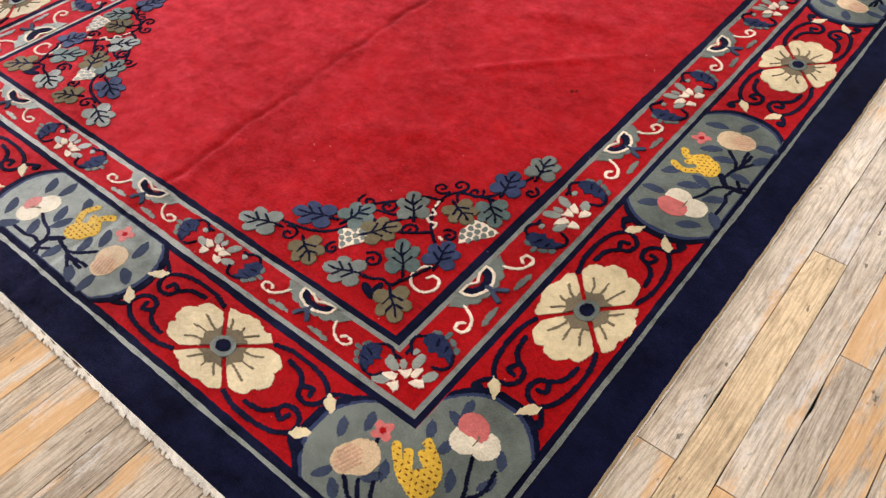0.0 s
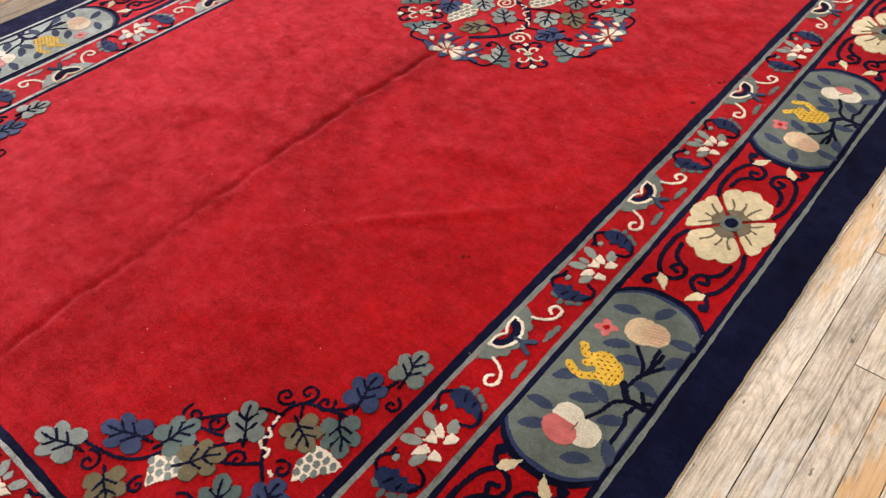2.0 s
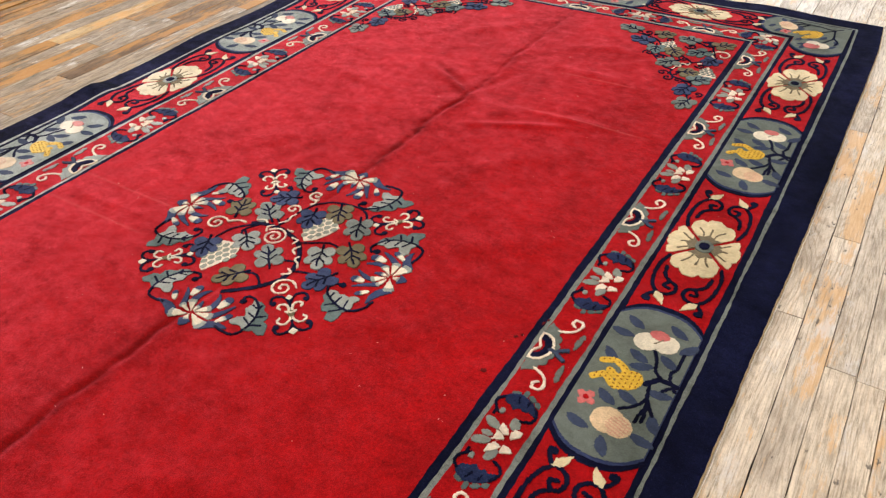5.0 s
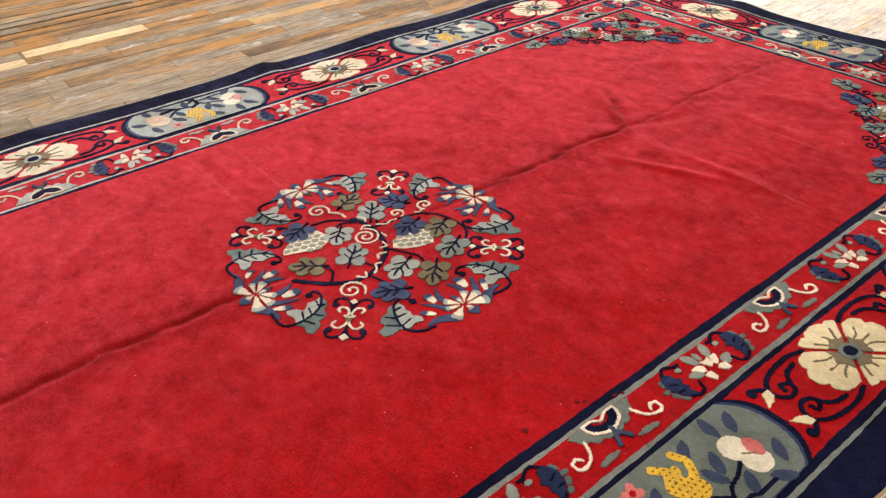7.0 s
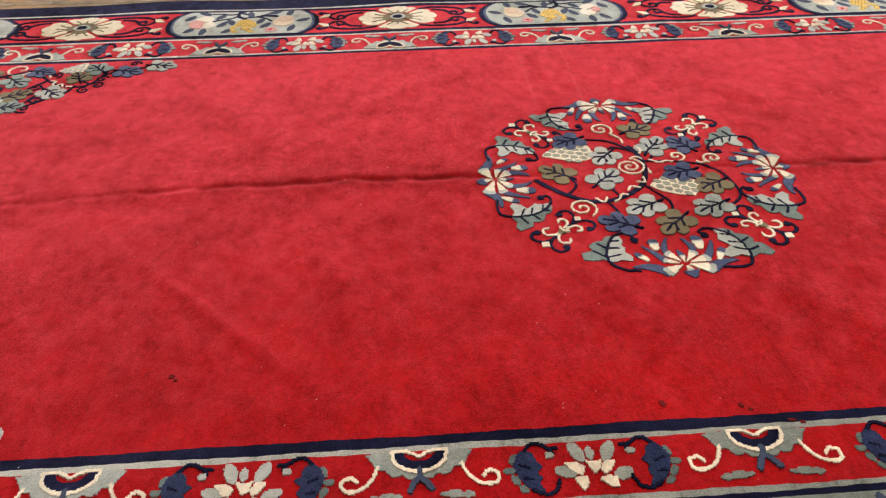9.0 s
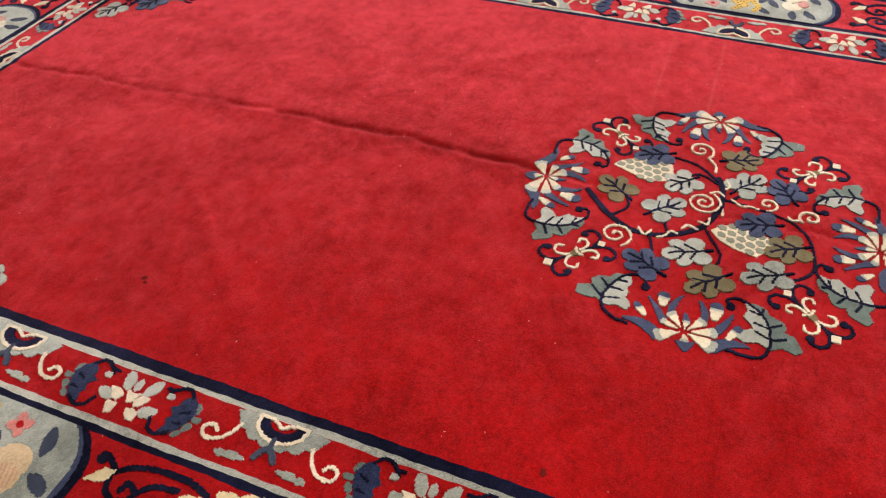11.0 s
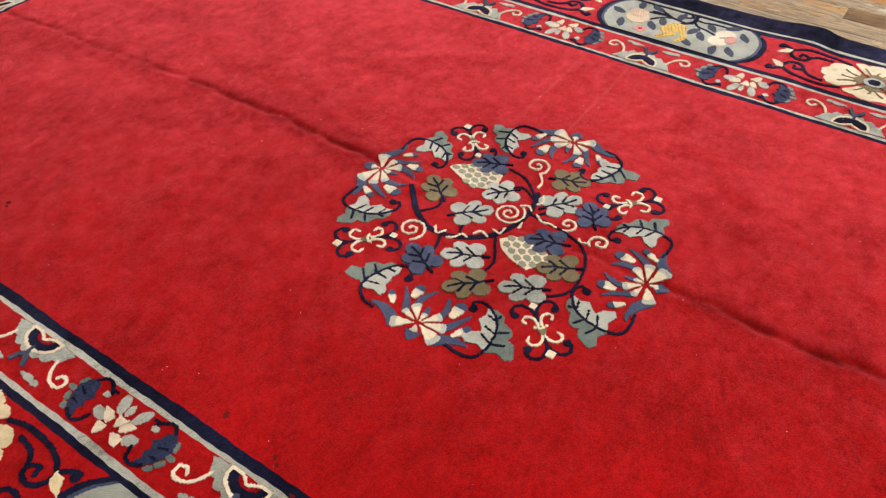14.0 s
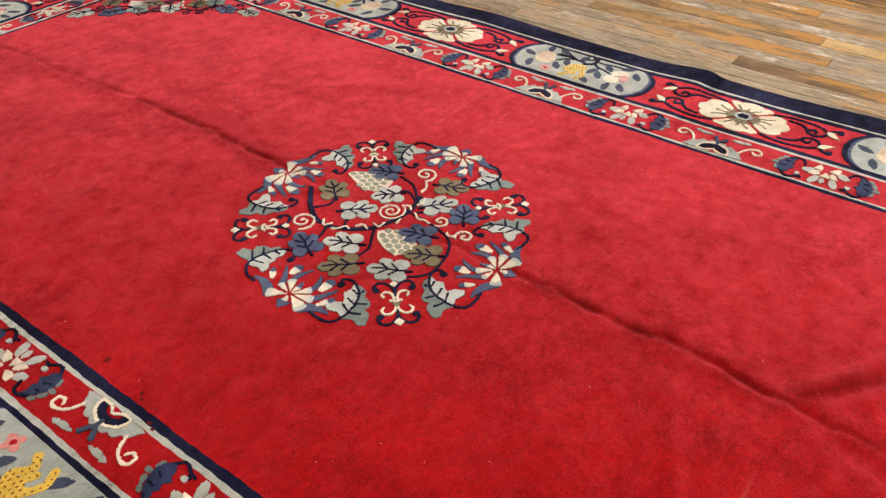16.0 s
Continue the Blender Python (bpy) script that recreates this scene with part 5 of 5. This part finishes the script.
HONEY = wood("honey_floorboard", ((0.0, (0.21, 0.122, 0.045)), (0.5, (0.140, 0.080, 0.034)), (1.0, (0.25, 0.148, 0.056))), 1.5, -0.4, 0.55, 0.55, (0.40, 0.18, 0.027), 0.9)
TAWNY = wood("tawny_floorboard", ((0.0, (0.42, 0.29, 0.13)), (1.0, (0.46, 0.32, 0.15))), 0.6, 0.3, 0.45, 0.5, (0.50, 0.25, 0.06))
FRESH = wood("fresh_floorboard", ((0.0, (0.64, 0.49, 0.285)), (1.0, (0.69, 0.535, 0.32))), -3.0, -3.0, 0.5, 0.42)
m, n, l, p = material("subfloor")
p.inputs["Base Color"].default_value, p.inputs["Roughness"].default_value = (0.02, 0.016, 0.012, 1), 0.95
SUB = m


def slab(name, x0, x1, y0, y1, z0, z1, mat, label, kind="structure"):
    bm = bmesh.new()
    bmesh.ops.create_cube(bm, size=1)
    for v in bm.verts:
        v.co = ((x0 + x1) / 2 + v.co.x * (x1 - x0), (y0 + y1) / 2 + v.co.y * (y1 - y0), (z0 + z1) / 2 + v.co.z * (z1 - z0))
    me = bpy.data.meshes.new(name)
    bm.to_mesh(me)
    bm.free()
    me.materials.append(mat)
    return tagged(new(name, me), label, kind=kind)


floor = slab("floor", ROOM[0], ROOM[1], ROOM[2], ROOM[3], FLOOR_Z - 0.10, FLOOR_Z - 0.018, SUB, "old worn strip floor with grey and orange boards")

EDGE = random.Random(31)


def board_shape(x0, x1, y0, y1, z, rough=1.0):
    """Top, rim and foot of one board, its long edges splintered here and there."""
    cuts = max(2, min(34, int((y1 - y0) / 0.05))) if x0 > 1.2 else max(2, min(9, int((y1 - y0) / 0.14)))
    ring = []
    for side, order in ((x0, range(cuts + 1)), (x1, range(cuts, -1, -1))):
        for k in order:
            inset = abs(EDGE.gauss(0, 0.0005)) * rough
            if 0 < k < cuts and EDGE.random() < (0.10 if x0 > 1.2 else 0.05):
                inset = EDGE.uniform(0.002, 0.009) if 1.56 < x0 < 1.78 and y1 < -1.2 else EDGE.uniform(0.0008, 0.0028)
            y = y0 + (y1 - y0) * min(max(k + (EDGE.uniform(-0.4, 0.4) if 0 < k < cuts else 0), 0), cuts) / cuts
            ring.append((side + (inset if side == x0 else -inset), y))
    ring = ring[::-1]
    n = len(ring)
    cx, cy = (x0 + x1) / 2, (y0 + y1) / 2
    top = [(x + (0.0007 if x < cx else -0.0007), y + (0.0007 if y < cy - (y1 - y0) * 0.49 else -0.0007 if y > cy + (y1 - y0) * 0.49 else 0), z) for x, y in ring]
    rim = [(x, y, z - 0.0008) for x, y in ring]
    low = [(x, y, FLOOR_Z - 0.0185) for x, y in ring]
    faces = [tuple(range(n))]
    for a in range(n):
        b = (a + 1) % n
        faces += [(a, a + n, b + n, b), (a + n, a + 2 * n, b + 2 * n, b + n)]
    return top + rim + low, faces


rng, blend = random.Random(11), random.Random(12)
boards, x = [], ROOM[0] + 0.01
# course lines along the carpet's east side and south end, wider boards to the west
east = [1.345, 1.428, 1.508, 1.583, 1.651, 1.730]
while east[-1] < ROOM[1] - 0.1:
    east.append(east[-1] + rng.choice((0.079, 0.083, 0.083, 0.086)))
south = [0.200, 0.285, 0.360, 0.446, 0.530, 0.610] + [0.696 + 0.0811 * k for k in range(8)]
west = [0.200 - 0.0938 * k for k in range(1, 19)]
while west[-1] > ROOM[0] + 0.1:
    west.append(west[-1] - 0.0955)
lines_x = sorted(west + south + east)
for x0, x1 in zip(lines_x, lines_x[1:]):
    y = ROOM[2] - rng.uniform(0, 1.5)
    wide = 0.028 if -3.05 < x0 < -2.60 else 0.0
    while y < ROOM[3]:
        ln = rng.uniform(0.8, 3.0) if x0 > -1.5 else rng.uniform(0.5, 1.7)
        y1 = min(y + ln, ROOM[3])
        y0 = max(y, ROOM[2])
        kind, mid = rng.random(), (y0 + y1) / 2
        if x0 > -1.3:
            mat = DULL if mid < -1.5 else OLD
        elif 0.45 < mid < 2.6:
            mat = HONEY if kind < 0.6 else WORN
        else:
            mat = WORN if x0 > -2.0 or kind < 0.4 else HONEY
        if abs(mid) > 3.0 and -2.8 < x0 < -0.8:      # the two kinds run into each other past the carpet's ends
            mat = (DULL if blend.random() < 0.4 else OLD) if blend.random() < (x0 + 2.8) / 2.0 else (WORN if blend.random() < 0.7 else HONEY)
        gap = rng.choice((0.0003, 0.0005, 0.0008, 0.0014)) * (2.2 if x0 < -1.3 else 1.0) + wide * rng.uniform(0.3, 1.2)
        if y1 - y0 > 0.02:
            boards.append([x0 + gap * 0.5, x1 - gap * 0.5, y0 + 0.0008, y1 - 0.0008, FLOOR_Z + rng.uniform(-0.0012, 0.0006), mat])
        y = y1


def recut(xa, ya, yb, mat):
    """Lay one named board into the course at xa, trimming its neighbours."""
    course = [b for b in boards if b[0] <= xa <= b[1]]
    for b in course:
        if b[2] >= ya and b[3] <= yb:
            boards.remove(b)
        elif b[2] < ya and b[3] > yb:
            boards.append([b[0], b[1], yb + 0.001, b[3], b[4], b[5]])
            b[3] = ya - 0.001
        elif b[2] < ya < b[3]:
            b[3] = ya - 0.001
        elif b[2] < yb < b[3]:
            b[2] = yb + 0.001
    x0, x1 = course[0][0], course[0][1]
    boards.append([x0, x1, ya, yb, FLOOR_Z, mat])


recut(1.47, -2.95, -1.275, FRESH)
recut(1.47, -1.273, -0.442, OLD)
recut(1.47, -0.440, 0.75, OLD)
recut(1.39, -2.75, -1.957, RUSTY)
recut(1.39, -1.955, 0.450, OLD)
recut(1.39, 0.452, 1.60, RUSTY)
recut(1.54, -2.60, -1.957, RUSTY)
recut(1.54, -1.955, -0.815, OLD)
recut(1.54, -0.813, 0.30, OLD)
recut(1.62, -2.90, -1.531, DULL)
recut(1.62, -1.529, -0.60, RUSTY)
recut(1.69, -2.30, -1.20, RUSTY)
recut(0.40, -3.40, -2.30, RUSTY)
recut(0.24, -3.00, -2.30, RUSTY)
recut(-2.30, -0.345, 0.232, FRESH)
recut(-2.20, -1.60, -0.835, TAWNY)
recut(-2.20, -0.833, -0.360, FRESH)
recut(-1.63, -0.9, 0.433, WORN)
recut(-1.63, 0.435, 1.3, HONEY)
recut(-1.72, 0.138, 1.1, WORN)
recut(-1.82, 0.740, 1.9, WORN)
recut(-1.82, -0.3, 0.738, HONEY)
recut(-2.01, 0.664, 1.4, TAWNY)


def nearness(b):
    cx, cy = (b[0] + b[1]) / 2, min(max((b[2] + b[3]) / 2, -3.2), 4.0)
    hidden = -1.30 < cx < 1.25 and b[2] > -2.45 and b[3] < 2.55
    return (9 if hidden else 0) + (abs(cx - 1.6) * 1.2 if cx > 0 else abs(cx + 1.4)) + max(0, abs(cy) - 2.6)


boards.sort(key=nearness)
for b in boards[:300]:
    me = bpy.data.meshes.new("floorboard")
    verts, faces = board_shape(*b[:5])
    me.from_pydata(verts, [], faces)
    me.materials.append(b[5])
    hang("floorboard", me, floor)
for mat, name in ((OLD, "floorboards_old"), (DULL, "floorboards_dull"), (RUSTY, "floorboards_rusty"), (WORN, "floorboards_weathered"), (HONEY, "floorboards_honey"), (TAWNY, "floorboards_tawny"), (FRESH, "floorboards_fresh")):
    verts, faces = [], []
    for b in boards[300:]:
        if b[5] is mat:
            k = len(verts)
            shape, sides = board_shape(*b[:5])
            verts += shape
            faces += [tuple(i + k for i in q) for q in sides]
    if verts:
        tagged(hang("floorboards", mesh_of(name, verts, faces, mat), floor), kind="stuff")

# ---- room shell ----
m, n, l, p = material("plaster")
co = n.new("ShaderNodeTexCoord").outputs["Object"]
l.new(ramp(n, l, noise_node(n, l, co, 3.0, 5, 0.6), (0.3, (0.62, 0.60, 0.56)), (0.7, (0.70, 0.68, 0.64))), p.inputs["Base Color"])
p.inputs["Roughness"].default_value = 0.9
PLASTER = m
W, E, S, N = ROOM
slab("wall_west", W - 0.2, W, S - 0.2, N + 0.2, FLOOR_Z - 0.1, CEIL, PLASTER, "plain off-white plaster wall")
slab("wall_east", E, E + 0.2, S - 0.2, N + 0.2, FLOOR_Z - 0.1, CEIL, PLASTER, "plain off-white plaster wall")
slab("wall_south", W, E, S - 0.2, S, FLOOR_Z - 0.1, CEIL, PLASTER, "plain off-white plaster wall")
slab("wall_north", W, E, N + 0.05, N + 0.25, FLOOR_Z - 0.1, CEIL, PLASTER, "plain off-white plaster wall")
slab("ceiling", W - 0.2, E + 0.2, S - 0.2, N + 0.25, CEIL, CEIL + 0.2, PLASTER, "plain off-white ceiling")
